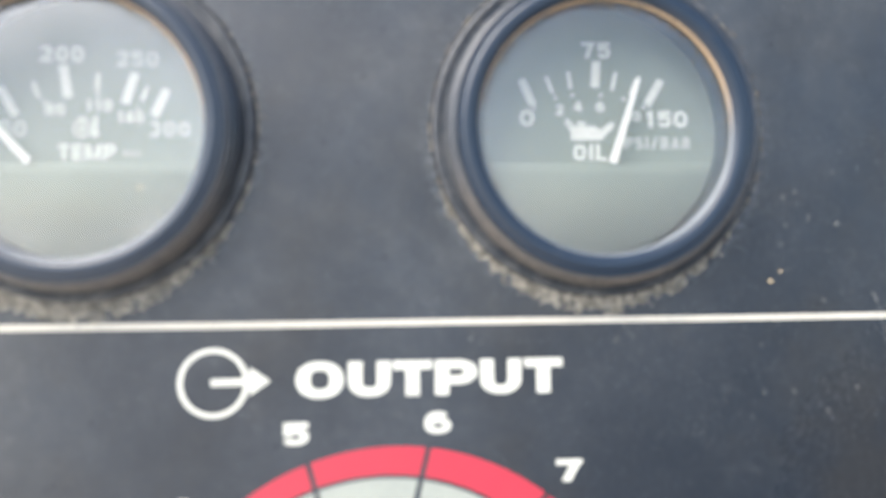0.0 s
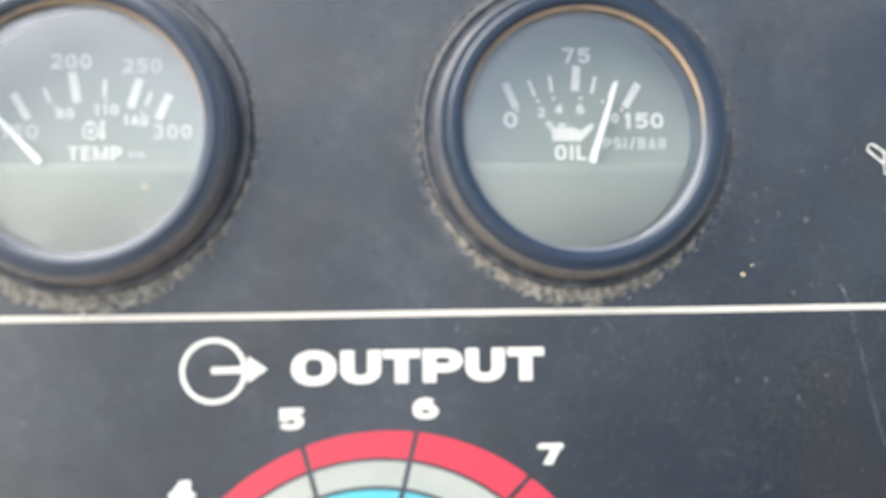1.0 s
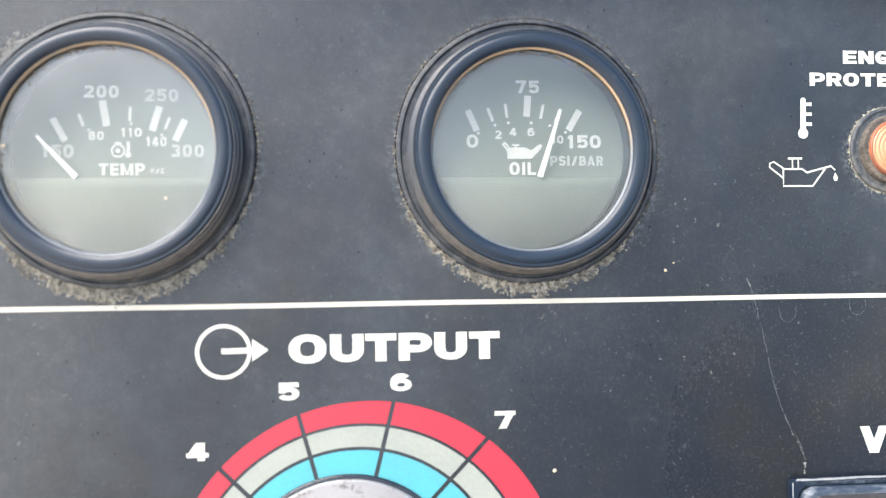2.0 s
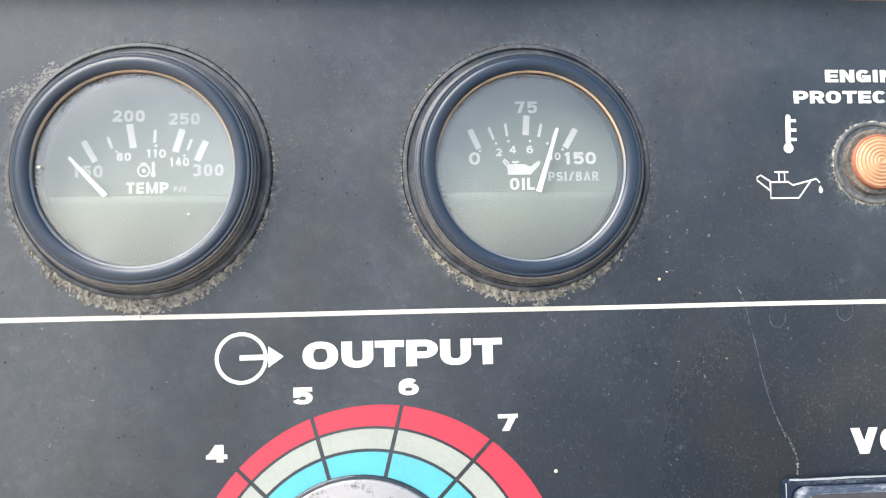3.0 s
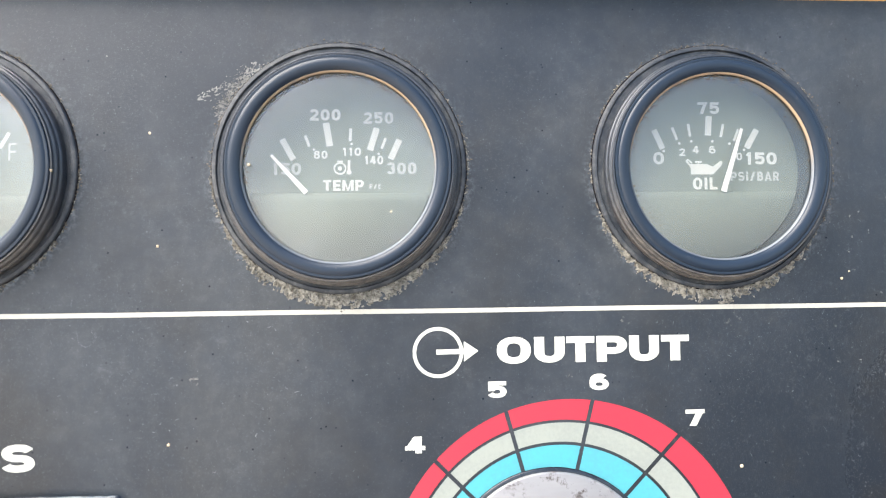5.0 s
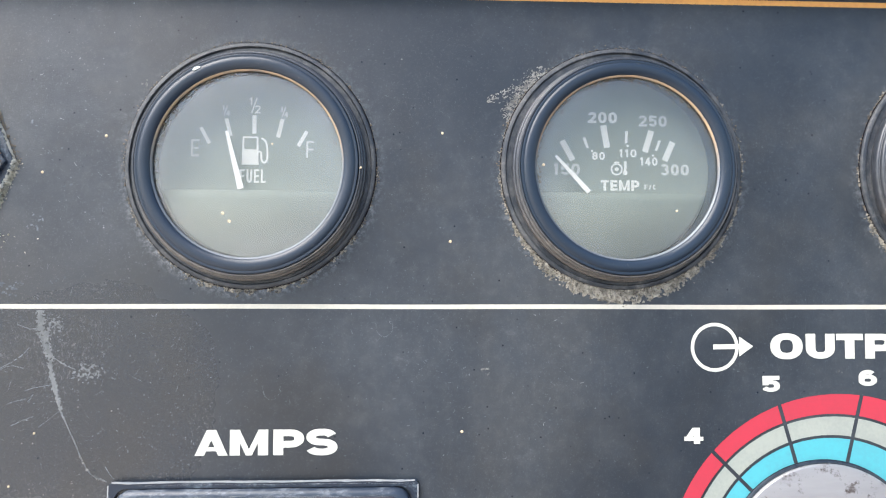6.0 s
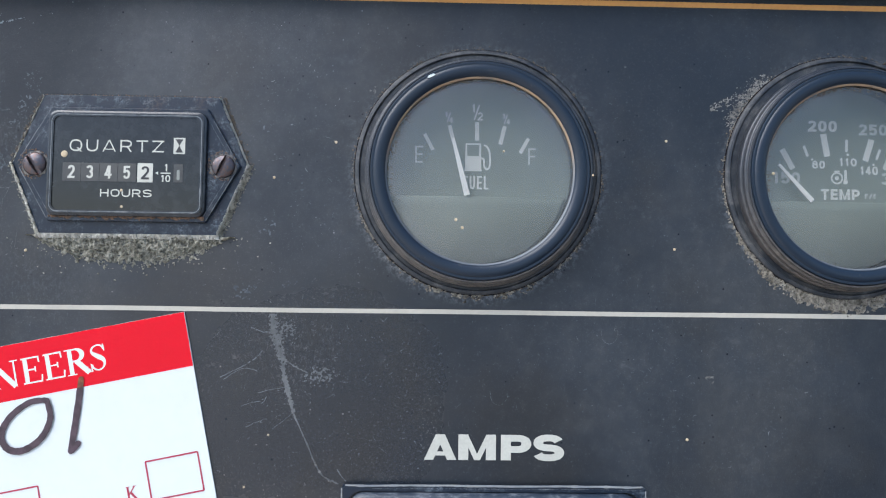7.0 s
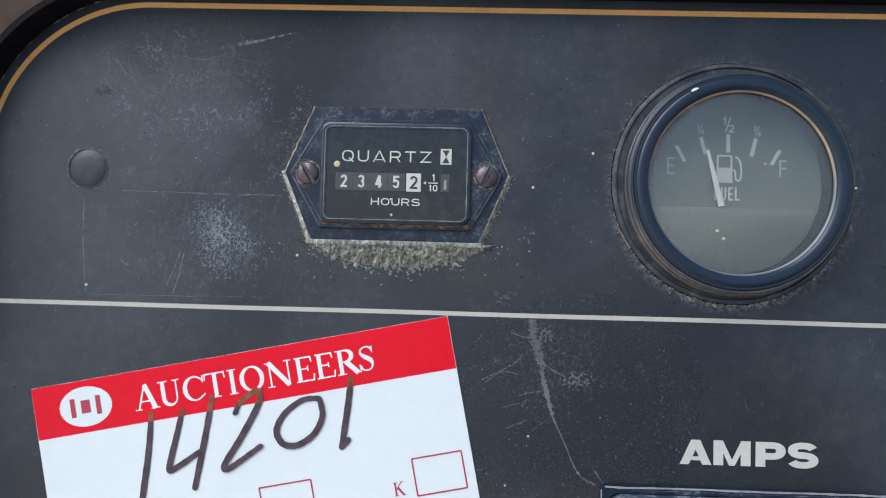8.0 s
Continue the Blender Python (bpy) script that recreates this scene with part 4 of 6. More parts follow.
def gauge(name, label, cx):
    g = thing(name, label, "gauge", "gauges in the panel")
    bx, bz = cx + 0.2, -0.45     # the can sits a little off the middle of its gasket
    part("gasket", lathe(cx, 0, [(33.1, 0.0), (33.1, 0.5), (32.95, 0.75), (32.6, 0.9), (32.0, 0.95), (31.8, 0.8), (31.7, 0.4), (30.0, 0.4), (30.0, 0.0)]), M_FLANGE, g, "perished black rubber gasket", smooth=40)
    # Black ring stands in for the dark, dirty crevice round the gasket.
    part("crevice_ring", lathe(cx, 0, [(33.38, 0.0), (33.34, 0.10), (33.22, 0.16), (33.05, 0.16)]), M_TRIM, g, "black ring painted for the dirty crevice", smooth=40)
    part("groove", lathe(bx, bz, [(31.9, 0.46), (30.0, 0.46)]), M_FLANGE, g)
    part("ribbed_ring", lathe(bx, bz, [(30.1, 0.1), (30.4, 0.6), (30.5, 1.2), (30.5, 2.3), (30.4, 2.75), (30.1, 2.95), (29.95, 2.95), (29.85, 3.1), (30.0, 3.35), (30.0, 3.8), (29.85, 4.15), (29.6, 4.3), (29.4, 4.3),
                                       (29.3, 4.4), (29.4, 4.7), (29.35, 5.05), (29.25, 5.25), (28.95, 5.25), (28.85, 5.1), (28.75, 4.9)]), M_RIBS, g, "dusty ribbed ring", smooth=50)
    part("bezel", lathe(bx, bz, [(28.75, 4.9), (28.75, 5.35), (28.6, 5.58), (28.25, 5.66), (28.05, 5.58), (27.95, 5.58), (27.8, 5.74), (27.3, 5.95), (26.6, 6.0), (25.8, 5.85), (25.2, 5.56), (24.9, 5.22), (24.8, 4.9), (24.95, 4.0), (25.6, 3.6), (25.6, -3.4), (27.4, -3.4),
                                 (27.4, 0.2), (28.75, 4.9)]), M_BEZEL, g, smooth=40)
    part("inner_lip", lathe(bx, bz, [(24.9, 5.0), (24.75, 4.95), (24.5, 4.7), (24.38, 4.35), (24.5, 4.15), (25.2, 4.1)]), M_LIP, g, "thin steel lip with a painted warm reflection", smooth=50)
    pane = part("glass", lathe(bx, bz, [(0, GLASS), (8, GLASS - 0.05), (16, GLASS - 0.25), (24.6, GLASS - 0.7), (24.6, GLASS - 1.5), (16, GLASS - 1.1), (8, GLASS - 0.9), (0, GLASS - 0.85)], 72), M_GLASS, g, "dusty glass", smooth=40)
    pane.visible_shadow = False
    pane.data.materials.append(M_CLEAR)
    for f in pane.data.polygons:
        c = f.center
        if -c.y / MM < GLASS - 0.4 - 0.67 * ((c.x / MM - bx) ** 2 + (c.z / MM - bz) ** 2) / 605.0:
            f.material_index = 1
    grit = bmesh.new()
    for _ in range(300):
        a = math.radians(random.gauss(122, 48))
        rr = 24.3 - abs(random.gauss(0, 0.75))
        crumbs(grit, [(bx + rr * math.cos(a), bz + rr * math.sin(a), random.uniform(0.12, 0.5))], lambda x, z, d: P(x, z, d * 0.5 + GLASS - 0.6))
    tagged(part("rim_dust", grit, M_DARKDIRT, g), "brown dust along the rim of the glass", kind="stuff")
    dial = part("dial", lathe(cx, 0, [(25.5, DIAL - 0.6), (25.5, DIAL), (0, DIAL)], 72), M_DIAL, g)
    half = [(cx + 24.9 * math.cos(radians(a)), 24.9 * math.sin(radians(a))) for a in range(-165, -14, 5)]
    part("cover", slab([(x, z) for x, z in half], DIAL, DIAL + 2.2, 1.3), M_COVER, g, "grey lower cover of the dial", smooth=60)
    return g, dial


def tick(bm, cx, x0, z0, x1, z1, w):
    ribbon([(cx + x0, z0), (cx + x1, z1)], w, DIAL + 0.05, bm=bm)


def needle(g, cx, x0, z0, x1, z1, w0, w1):
    length = math.hypot(x1 - x0, z1 - z0)
    nx, nz = -(z1 - z0) / length, (x1 - x0) / length
    outline = [(cx + x0 + nx * w0 / 2, z0 + nz * w0 / 2), (cx + x1 + nx * w1 / 2, z1 + nz * w1 / 2), (cx + x1 - nx * w1 / 2, z1 - nz * w1 / 2), (cx + x0 - nx * w0 / 2, z0 - nz * w0 / 2)]
    bm = slab(outline, DIAL + 2.35, DIAL + 2.65)
    bmesh.ops.recalc_face_normals(bm, faces=bm.faces)
    part("needle", bm, M_NEEDLE, g, "white needle")


def dial_word(dial, cx, text, x0, x1, z0, z1, px, pz, gap, mat=M_DIAL_PRINT):
    part("dial_lettering", word(text, cx + x0, cx + x1, z0, z1, px, pz, gap, DIAL + 0.05), mat, dial)


def dot(bm, x, z, r, d):
    bm.faces.new([bm.verts.new(P(x + r * math.cos(a * 0.7854), z + r * math.sin(a * 0.7854), d)) for a in range(8)])


# oil pressure
cx = GAUGE_X["oil"]
g, dial = gauge("oil_pressure_gauge", "round black oil pressure gauge, needle near the top of its scale", cx)
dial_word(dial, cx, "75", -2.4, 3.7, 15.2, 18.5, 0.85, 0.75, 0.5)
dial_word(dial, cx, "0", -15.2, -12.2, 1.2, 4.6, 0.85, 0.75, 0)
dial_word(dial, cx, "150", 10.6, 19.6, 1.1, 4.5, 0.9, 0.8, 0.45)
dial_word(dial, cx, "2", -7.9, -6.2, 3.5, 5.6, 0.5, 0.45, 0)
dial_word(dial, cx, "4", -4.2, -2.3, 4.2, 6.3, 0.5, 0.45, 0)
dial_word(dial, cx, "6", 0.5, 2.3, 4.2, 6.3, 0.5, 0.45, 0)
dial_word(dial, cx, "10", 6.6, 9.8, 2.3, 4.4, 0.5, 0.45, 0.3)
dial_word(dial, cx, "OIL", -4.3, 2.6, -5.75, -2.45, 0.8, 0.7, 0.5)
dial_word(dial, cx, "PSI/BAR", 6.3, 20.1, -3.4, -0.85, 0.62, 0.55, 0.35, M_FAINT)
bm = bmesh.new()
for x0, z0, x1, z1, w in ((-14.8, 10.75, -12.5, 5.5, 1.6), (-9.7, 11.4, -8.4, 7.95, 0.75), (-5.2, 12.4, -4.7, 8.9, 0.75), (0.7, 14.6, 0.3, 9.2, 1.75),
                          (4.7, 12.3, 3.9, 8.7, 0.75), (8.9, 10.9, 7.6, 7.7, 0.7), (14.1, 10.85, 11.1, 5.7, 1.7)):
    tick(bm, cx, x0, z0, x1, z1, w)
for x, z in ((-12.2, 4.9), (-7.8, 7.0), (-4.4, 7.6), (1.5, 7.6), (6.3, 6.9), (10.4, 5.2)):
    dot(bm, cx + x, z, 0.4, DIAL + 0.05)
part("scale_marks", bm, M_DIAL_PRINT, dial)
bm = bmesh.new()
bm.faces.new([bm.verts.new(P(cx + x, z, DIAL + 0.05)) for x, z in ((-4.8, -1.6), (1.5, -1.6), (4.0, 1.0), (4.3, 1.8), (3.7, 2.2), (1.4, 0.6), (-0.2, 1.3), (-4.8, 1.3))])
ribbon([(cx - 4.6, 0.4), (cx - 6.0, 2.2), (cx - 5.6, 2.6), (cx - 4.4, 1.5)], 0.5, DIAL + 0.06, bm=bm)
ribbon([(cx - 3.6, 1.9), (cx - 1.6, 1.9)], 0.5, DIAL + 0.05, bm=bm)
ribbon([(cx - 2.6, 1.2), (cx - 2.6, 1.9)], 0.5, DIAL + 0.06, bm=bm)
part("oil_can_mark", bm, M_DIAL_PRINT, dial)
needle(g, cx, 8.5, 10.5, 3.0, -6.6, 0.75, 1.5)

# temperature
cx = GAUGE_X["temp"]
g, dial = gauge("temperature_gauge", "round black temperature gauge, needle at the bottom of its scale", cx)
dial_word(dial, cx, "200", -8.4, -0.2, 13.2, 16.3, 0.8, 0.7, 0.5)
dial_word(dial, cx, "250", 5.9, 13.9, 12.4, 15.5, 0.75, 0.65, 0.5, M_FAINT)
dial_word(dial, cx, "150", -18.4, -10.7, -1.4, 1.8, 0.8, 0.7, 0.4, M_FAINT)
dial_word(dial, cx, "300", 12.0, 20.0, -1.3, 1.9, 0.8, 0.7, 0.5, M_FAINT)
dial_word(dial, cx, "80", -7.3, -3.7, 2.9, 5.1, 0.5, 0.45, 0.4)
dial_word(dial, cx, "110", 0.2, 5.2, 3.7, 5.9, 0.5, 0.45, 0.35)
dial_word(dial, cx, "140", 6.1, 11.1, 1.4, 3.7, 0.5, 0.45, 0.35)
dial_word(dial, cx, "TEMP", -4.9, 5.9, -5.7, -2.75, 0.75, 0.65, 0.45)
dial_word(dial, cx, "F/C", 7.3, 10.7, -5.3, -3.9, 0.4, 0.35, 0.2, M_FAINT)
bm = bmesh.new()
for x0, z0, x1, z1, w in ((-15.7, 8.15, -12.7, 2.7, 1.6), (-9.6, 9.2, -8.5, 6.2, 0.75), (-4.1, 12.6, -3.05, 6.3, 1.75), (2.5, 11.1, 2.3, 7.65, 0.75),
                          (9.45, 11.2, 7.6, 5.2, 1.7), (11.8, 8.5, 10.7, 5.6, 0.7), (15.5, 8.05, 13.1, 2.8, 1.7)):
    tick(bm, cx, x0, z0, x1, z1, w)
for x, z in ((-7.3, 5.4), (2.7, 6.9), (9.9, 4.2)):
    dot(bm, cx + x, z, 0.35, DIAL + 0.05)
part("scale_marks", bm, M_DIAL_PRINT, dial)
bm = ribbon([(cx - 0.4 + 1.5 * math.cos(a * 0.3927), 0.3 + 1.5 * math.sin(a * 0.3927)) for a in range(17)], 0.45, DIAL + 0.05)
dot(bm, cx - 0.4, 0.3, 0.6, DIAL + 0.05)
ribbon([(cx - 1.2, 2.2), (cx + 0.4, 2.2)], 0.45, DIAL + 0.06, bm=bm)
ribbon([(cx + 2.0, -0.6), (cx + 2.0, 2.6)], 0.75, DIAL + 0.06, bm=bm)
dot(bm, cx + 2.0, -0.7, 0.7, DIAL + 0.07)
part("engine_mark", bm, M_DIAL_PRINT, dial)
needle(g, cx, -18.0, 3.4, -8.9, -6.5, 0.7, 1.4)

# fuel
cx = GAUGE_X["fuel"]
g, dial = gauge("fuel_gauge", "round black fuel gauge, needle at a quarter", cx)
dial_word(dial, cx, "E", -17.1, -14.9, 2.7, 7.4, 0.5, 0.5, 0, M_FAINT)
dial_word(dial, cx, "F", 13.9, 16.1, 2.6, 7.2, 0.5, 0.5, 0, M_FAINT)
for num, den, x, z, h, mat in (("1", "4", -8.0, 15.4, 3.0, M_FAINT), ("1", "2", -0.3, 16.9, 4.4, M_DIAL_PRINT), ("3", "4", 7.7, 15.2, 3.0, M_FAINT)):
    w = h * 0.36
    bm = word(num, cx + x - w - 0.05, cx + x - 0.2, z, z + h * 0.5, 0.38, 0.36, 0, DIAL + 0.05)
    word(den, cx + x + 0.15, cx + x + w + 0.1, z - h * 0.5, z, 0.38, 0.36, 0, DIAL + 0.05, bm=bm)
    ribbon([(cx + x - w * 0.45, z - h * 0.48), (cx + x + w * 0.45, z + h * 0.48)], 0.35, DIAL + 0.07, bm=bm)
    part("fraction", bm, mat, dial)
dial_word(dial, cx, "FUEL", -3.95, 3.1, -4.35, -0.7, 0.5, 0.48, 0.5)
bm = bmesh.new()
for x0, z0, x1, z1, w in ((-14.6, 10.7, -12.2, 6.3, 0.95), (-7.8, 13.2, -6.5, 8.4, 1.0), (-0.25, 14.2, -0.2, 9.1, 1.1), (7.4, 13.2, 6.2, 8.1, 1.1), (14.0, 9.9, 11.7, 5.8, 1.0)):
    tick(bm, cx, x0, z0, x1, z1, w)
part("scale_marks", bm, M_DIAL_PRINT, dial)
bm = bmesh.new()
px0, px1 = cx - 3.4, cx + 1.0
ribbon([(px0 + 0.3, 4.6), (px0 + 0.3, 8.1), (px1 - 0.3, 8.1), (px1 - 0.3, 4.6)], 0.6, DIAL + 0.05, bm=bm)
bm.faces.new([bm.verts.new(P(x, z, DIAL + 0.06)) for x, z in ((px0 - 0.2, 0.6), (px1 + 0.2, 0.6), (px1 + 0.2, 1.1), (px1, 1.1), (px1, 4.8), (px0, 4.8), (px0, 1.1), (px0 - 0.2, 1.1))])
ribbon(spline([(px1, 4.2), (px1 + 0.7, 3.9), (px1 + 0.9, 1.8), (px1 + 1.7, 1.2), (px1 + 2.4, 2.4), (px1 + 2.3, 5.6), (px1 + 1.7, 7.2), (px1 + 0.8, 7.9)], 5), 0.5, DIAL + 0.07, bm=bm)
part("pump_mark", bm, M_DIAL_PRINT, dial)
needle(g, cx, -6.9, 9.2, -2.9, -6.3, 0.8, 1.6)

# ---------------------------------------------------------------- hour meter
HX, HZ = -192.5, 0.1
meter = thing("hour_meter", "black hexagonal quartz hour meter with rusty screws", "hour meter")


def hexagon(tip, corner, high):
    return [(HX - tip, HZ), (HX - corner, HZ - high), (HX + corner, HZ - high), (HX + tip, HZ), (HX + corner, HZ + high), (HX - corner, HZ + high)]


part("gasket", slab(hexagon(31.0, 23.2, 18.6), 0.0, 0.9, 0.3), M_WORN, meter)
part("flange", slab(hexagon(29.4, 20.6, 15.1), 0.8, 1.9, 0.5), M_WORN, meter)
# Edge highlights of the flange, painted as pale lines along its ridges.
for sx in (-1, 1):
    for off, w in ((0.0, 0.26), (1.15, 0.13)):
        for sz, a, b in ((-1, 0.08, 0.97), (1, 0.12, 0.97)):
            line = [(HX + sx * (29.1 - off + (20.5 - 29.1) * t), HZ + sz * (14.9 - 0.25 * off) * t) for t in [a + (b - a) * k / 26 for k in range(27)]]
            ridge = ribbon(line, [w * max(0.12, 0.62 + 0.9 * noise.noise(Vector((x * 0.5, z * 0.5, 3.0 + off)))) * (1.0 if sz < 0 else 0.6) for x, z in line], 1.93)
            part("ridge_highlight", ridge, M_RIMLINE, meter, "pale highlight painted along a flange ridge")
part("case", slab(rounded(HX - 20.7, HZ - 13.8, HX + 20.7, HZ + 14.0, 2.4, 7), 1.5, 2.9, 0.5), M_METER, meter, smooth=35)
bm = holed_plate(rounded(HX - 20.0, HZ - 13.1, HX + 20.0, HZ + 13.3, 2.1, 7), [rounded(HX - 19.0, HZ - 12.2, HX + 19.0, HZ + 12.4, 1.6, 7)], 2.7, 3.2)
part("raised_rim", bm, M_METER, meter)
FACE = 2.95
rim_line = rounded(HX - 19.5, HZ - 12.65, HX + 19.5, HZ + 12.85, 1.9, 10)
rim_line = [p for a, b in zip(rim_line, rim_line[1:] + rim_line[:1]) for p in [(a[0] + (b[0] - a[0]) * k / 24, a[1] + (b[1] - a[1]) * k / 24) for k in range(24 if math.hypot(b[0] - a[0], b[1] - a[1]) > 4 else 1)]]
rim_line.append(rim_line[0])
part("pale_rim", ribbon(rim_line, [0.16 + 0.34 * abs(noise.noise(Vector((x * 0.35, z * 0.35, 6.0)))) for x, z in rim_line], 3.23), M_RIMLINE, meter, "pale line on the rim of the case")
part("face", slab(rounded(HX - 19.0, HZ - 12.2, HX + 19.0, HZ + 12.4, 1.6, 7), 2.7, FACE), M_METER_FACE, meter)
part("lettering", word("QUARTZ", -207.3, -182.8, 3.25, 6.35, 0.38, 0.38, 1.1, FACE + 0.05), M_PRINT, meter)
part("lettering", word("HOURS", -199.0, -185.6, -8.6, -6.6, 0.34, 0.32, 0.5, FACE + 0.05), M_PRINT, meter)
bm = slab([(-180.3, 2.9), (-177.3, 2.9), (-177.3, 7.2), (-180.3, 7.2)], FACE, FACE + 0.06)
part("hourglass_plate", bm, M_PRINT, meter)
bm = bmesh.new()
bm.faces.new([bm.verts.new(P(x, z, FACE + 0.1)) for x, z in ((-179.8, 6.8), (-178.8, 5.05), (-177.8, 6.8))])
bm.faces.new([bm.verts.new(P(x, z, FACE + 0.1)) for x, z in ((-179.8, 3.3), (-177.8, 3.3), (-178.8, 5.05))])
part("hourglass_mark", bm, M_INK, meter)
for i, ch in enumerate("2345"):
    x = -206.6 + i * 4.78
    w = part("counter_wheel", slab([(x - 2.3, -4.6), (x + 2.42, -4.6), (x + 2.42, 0.2), (x - 2.3, 0.2)], FACE, FACE + 0.08, 0.03), M_WINDOW, meter)
    part("digit", word(ch, x - 0.92, x + 0.92, -3.85, -0.45, 0.6, 0.55, 0, FACE + 0.12), M_PRINT, w)
w = part("counter_wheel", slab([(-189.5, -4.7), (-185.5, -4.7), (-185.5, 0.3), (-189.5, 0.3)], FACE, FACE + 0.09, 0.03), M_PRINT, meter, "white last counter wheel")
part("digit", word("2", -188.5, -186.4, -3.95, -0.45, 0.6, 0.55, 0, FACE + 0.13), M_INK, w)
w = part("counter_wheel", slab([(-180.1, -4.6), (-177.7, -4.6), (-177.7, 0.2), (-180.1, 0.2)], FACE, FACE + 0.08, 0.03), M_WINDOW, meter)
part("digit", slab(rounded(-179.25, -4.0, -178.5, -1.3, 0.3, 4), FACE + 0.08, FACE + 0.12), M_GREY, w)
bm = word("1", -182.6, -181.5, -1.7, 0.2, 0.35, 0.3, 0, FACE + 0.05)
word("10", -183.4, -180.9, -4.5, -2.7, 0.35, 0.32, 0.2, FACE + 0.05, bm=bm)
ribbon([(-183.5, -2.2), (-180.8, -2.2)], 0.28, FACE + 0.05, bm=bm)
bm.faces.new([bm.verts.new(P(x, z, FACE + 0.05)) for x, z in ((-184.9, -2.2), (-184.1, -2.65), (-184.1, -1.75))])
part("tenths_mark", bm, M_PRINT, meter)


def screw(parent, x, z, r, turn):
    """A domed head with a slot cut across it."""
    c, q = math.cos(radians(turn)), math.sin(radians(turn))
    prof = [(r, 1.6), (r, 2.2)] + [(r * math.cos(k * 0.0785), 2.2 + 1.3 * math.sin(k * 0.0785)) for k in range(1, 20)] + [(0, 3.5)]
    bm = lathe(x, z, prof, 96)
    for v in bm.verts:
        dx, dz = v.co.x / MM - x, v.co.z / MM - z
        if abs(-dx * q + dz * c) < 0.5 and -v.co.y / MM > 2.35:
            v.co.y = -2.35 * MM
    part("screw", bm, M_SCREW, parent, "rusty slotted screw", smooth=35)
    halo = bmesh.new()
    crust(halo, 6, 90, lambda u, v: (x + (r + 0.05 + 1.2 * u) * math.cos(6.283 * v), z + (r + 0.05 + 1.2 * u) * math.sin(6.283 * v)),
          lambda a, b, u, v: 1.95 + 0.35 * (0.5 + lumps(a, b, 1.5) - 1.3 * u) if 0.42 + lumps(a, b, 1.5) - 1.1 * u > 0 else -1.0)
    tagged(part("screw_dust", halo, M_SMEAR, parent), "grey dust ringed round a screw", kind="stuff")


screw(meter, -216.7, -0.1, 3.05, -58)
screw(meter, -167.5, 0.0, 3.05, 66)

# ---------------------------------------------------------------- hole plug
plug = thing("hole_plug", "small domed black plastic hole plug", "hole plug")
part("dome", lathe(-279.4, 0.15, [(5.75, 0.0), (5.75, 0.12), (5.6, 0.18), (5.45, 0.16), (5.38, 0.02), (5.2, 0.04), (5.05, 0.14), (4.85, 0.3), (3.0, 0.62), (0, 0.8)], 48), M_PANEL, plug, smooth=50)
bm = bmesh.new()
crumbs(bm, [(-279.4 + 5.95 * math.cos(a) + random.gauss(0, 0.15), 0.15 + 5.95 * math.sin(a) + random.gauss(0, 0.15), random.uniform(0.12, 0.4)) for a in [random.random() * 6.283 for _ in range(90)]])
part("dust_ring", bm, M_SMEAR, plug)

# ---------------------------------------------------------------- warning lamp
lamp = thing("warning_lamp", "round amber warning lamp with ribbed lens, unlit", "indicator lamp")
LX, LZ = 196.3, 0.3
part("base_ring", lathe(LX, LZ, [(11.3, 0.0), (11.3, 0.5), (11.0, 0.8), (10.5, 0.8), (10.2, 0.5), (9.4, 0.45), (8.9, 0.7), (8.7, 0.3)], 64), M_LAMPBASE, lamp, "dusty grey base ring", smooth=40)
part("collar", lathe(LX, LZ, [(9.1, 0.3), (9.05, 1.5), (8.8, 1.9), (8.3, 2.0), (7.7, 1.8), (7.4, 1.95)], 64), M_COLLAR, lamp, "dirty brown collar", smooth=40)
prof = [(6.9, 1.5), (6.9, 2.5)]
for i in range(28):
    r = 6.8 - i * 0.2429
    prof.append((r, 2.6 + 0.9 * (1 - (r / 6.8) ** 2) + (0.15 if i % 4 < 2 else -0.12)))
prof.append((0, 3.5))
part("lens_rim", lathe(LX, LZ, [(7.45, 1.5), (7.45, 2.4), (7.25, 2.65), (6.95, 2.65), (6.85, 2.3)], 64), M_RIM, lamp, "orange-brown rim of the lens", smooth=50)
part("lens", lathe(LX, LZ, prof, 64), M_AMBER, lamp, "ribbed amber lens", smooth=60)


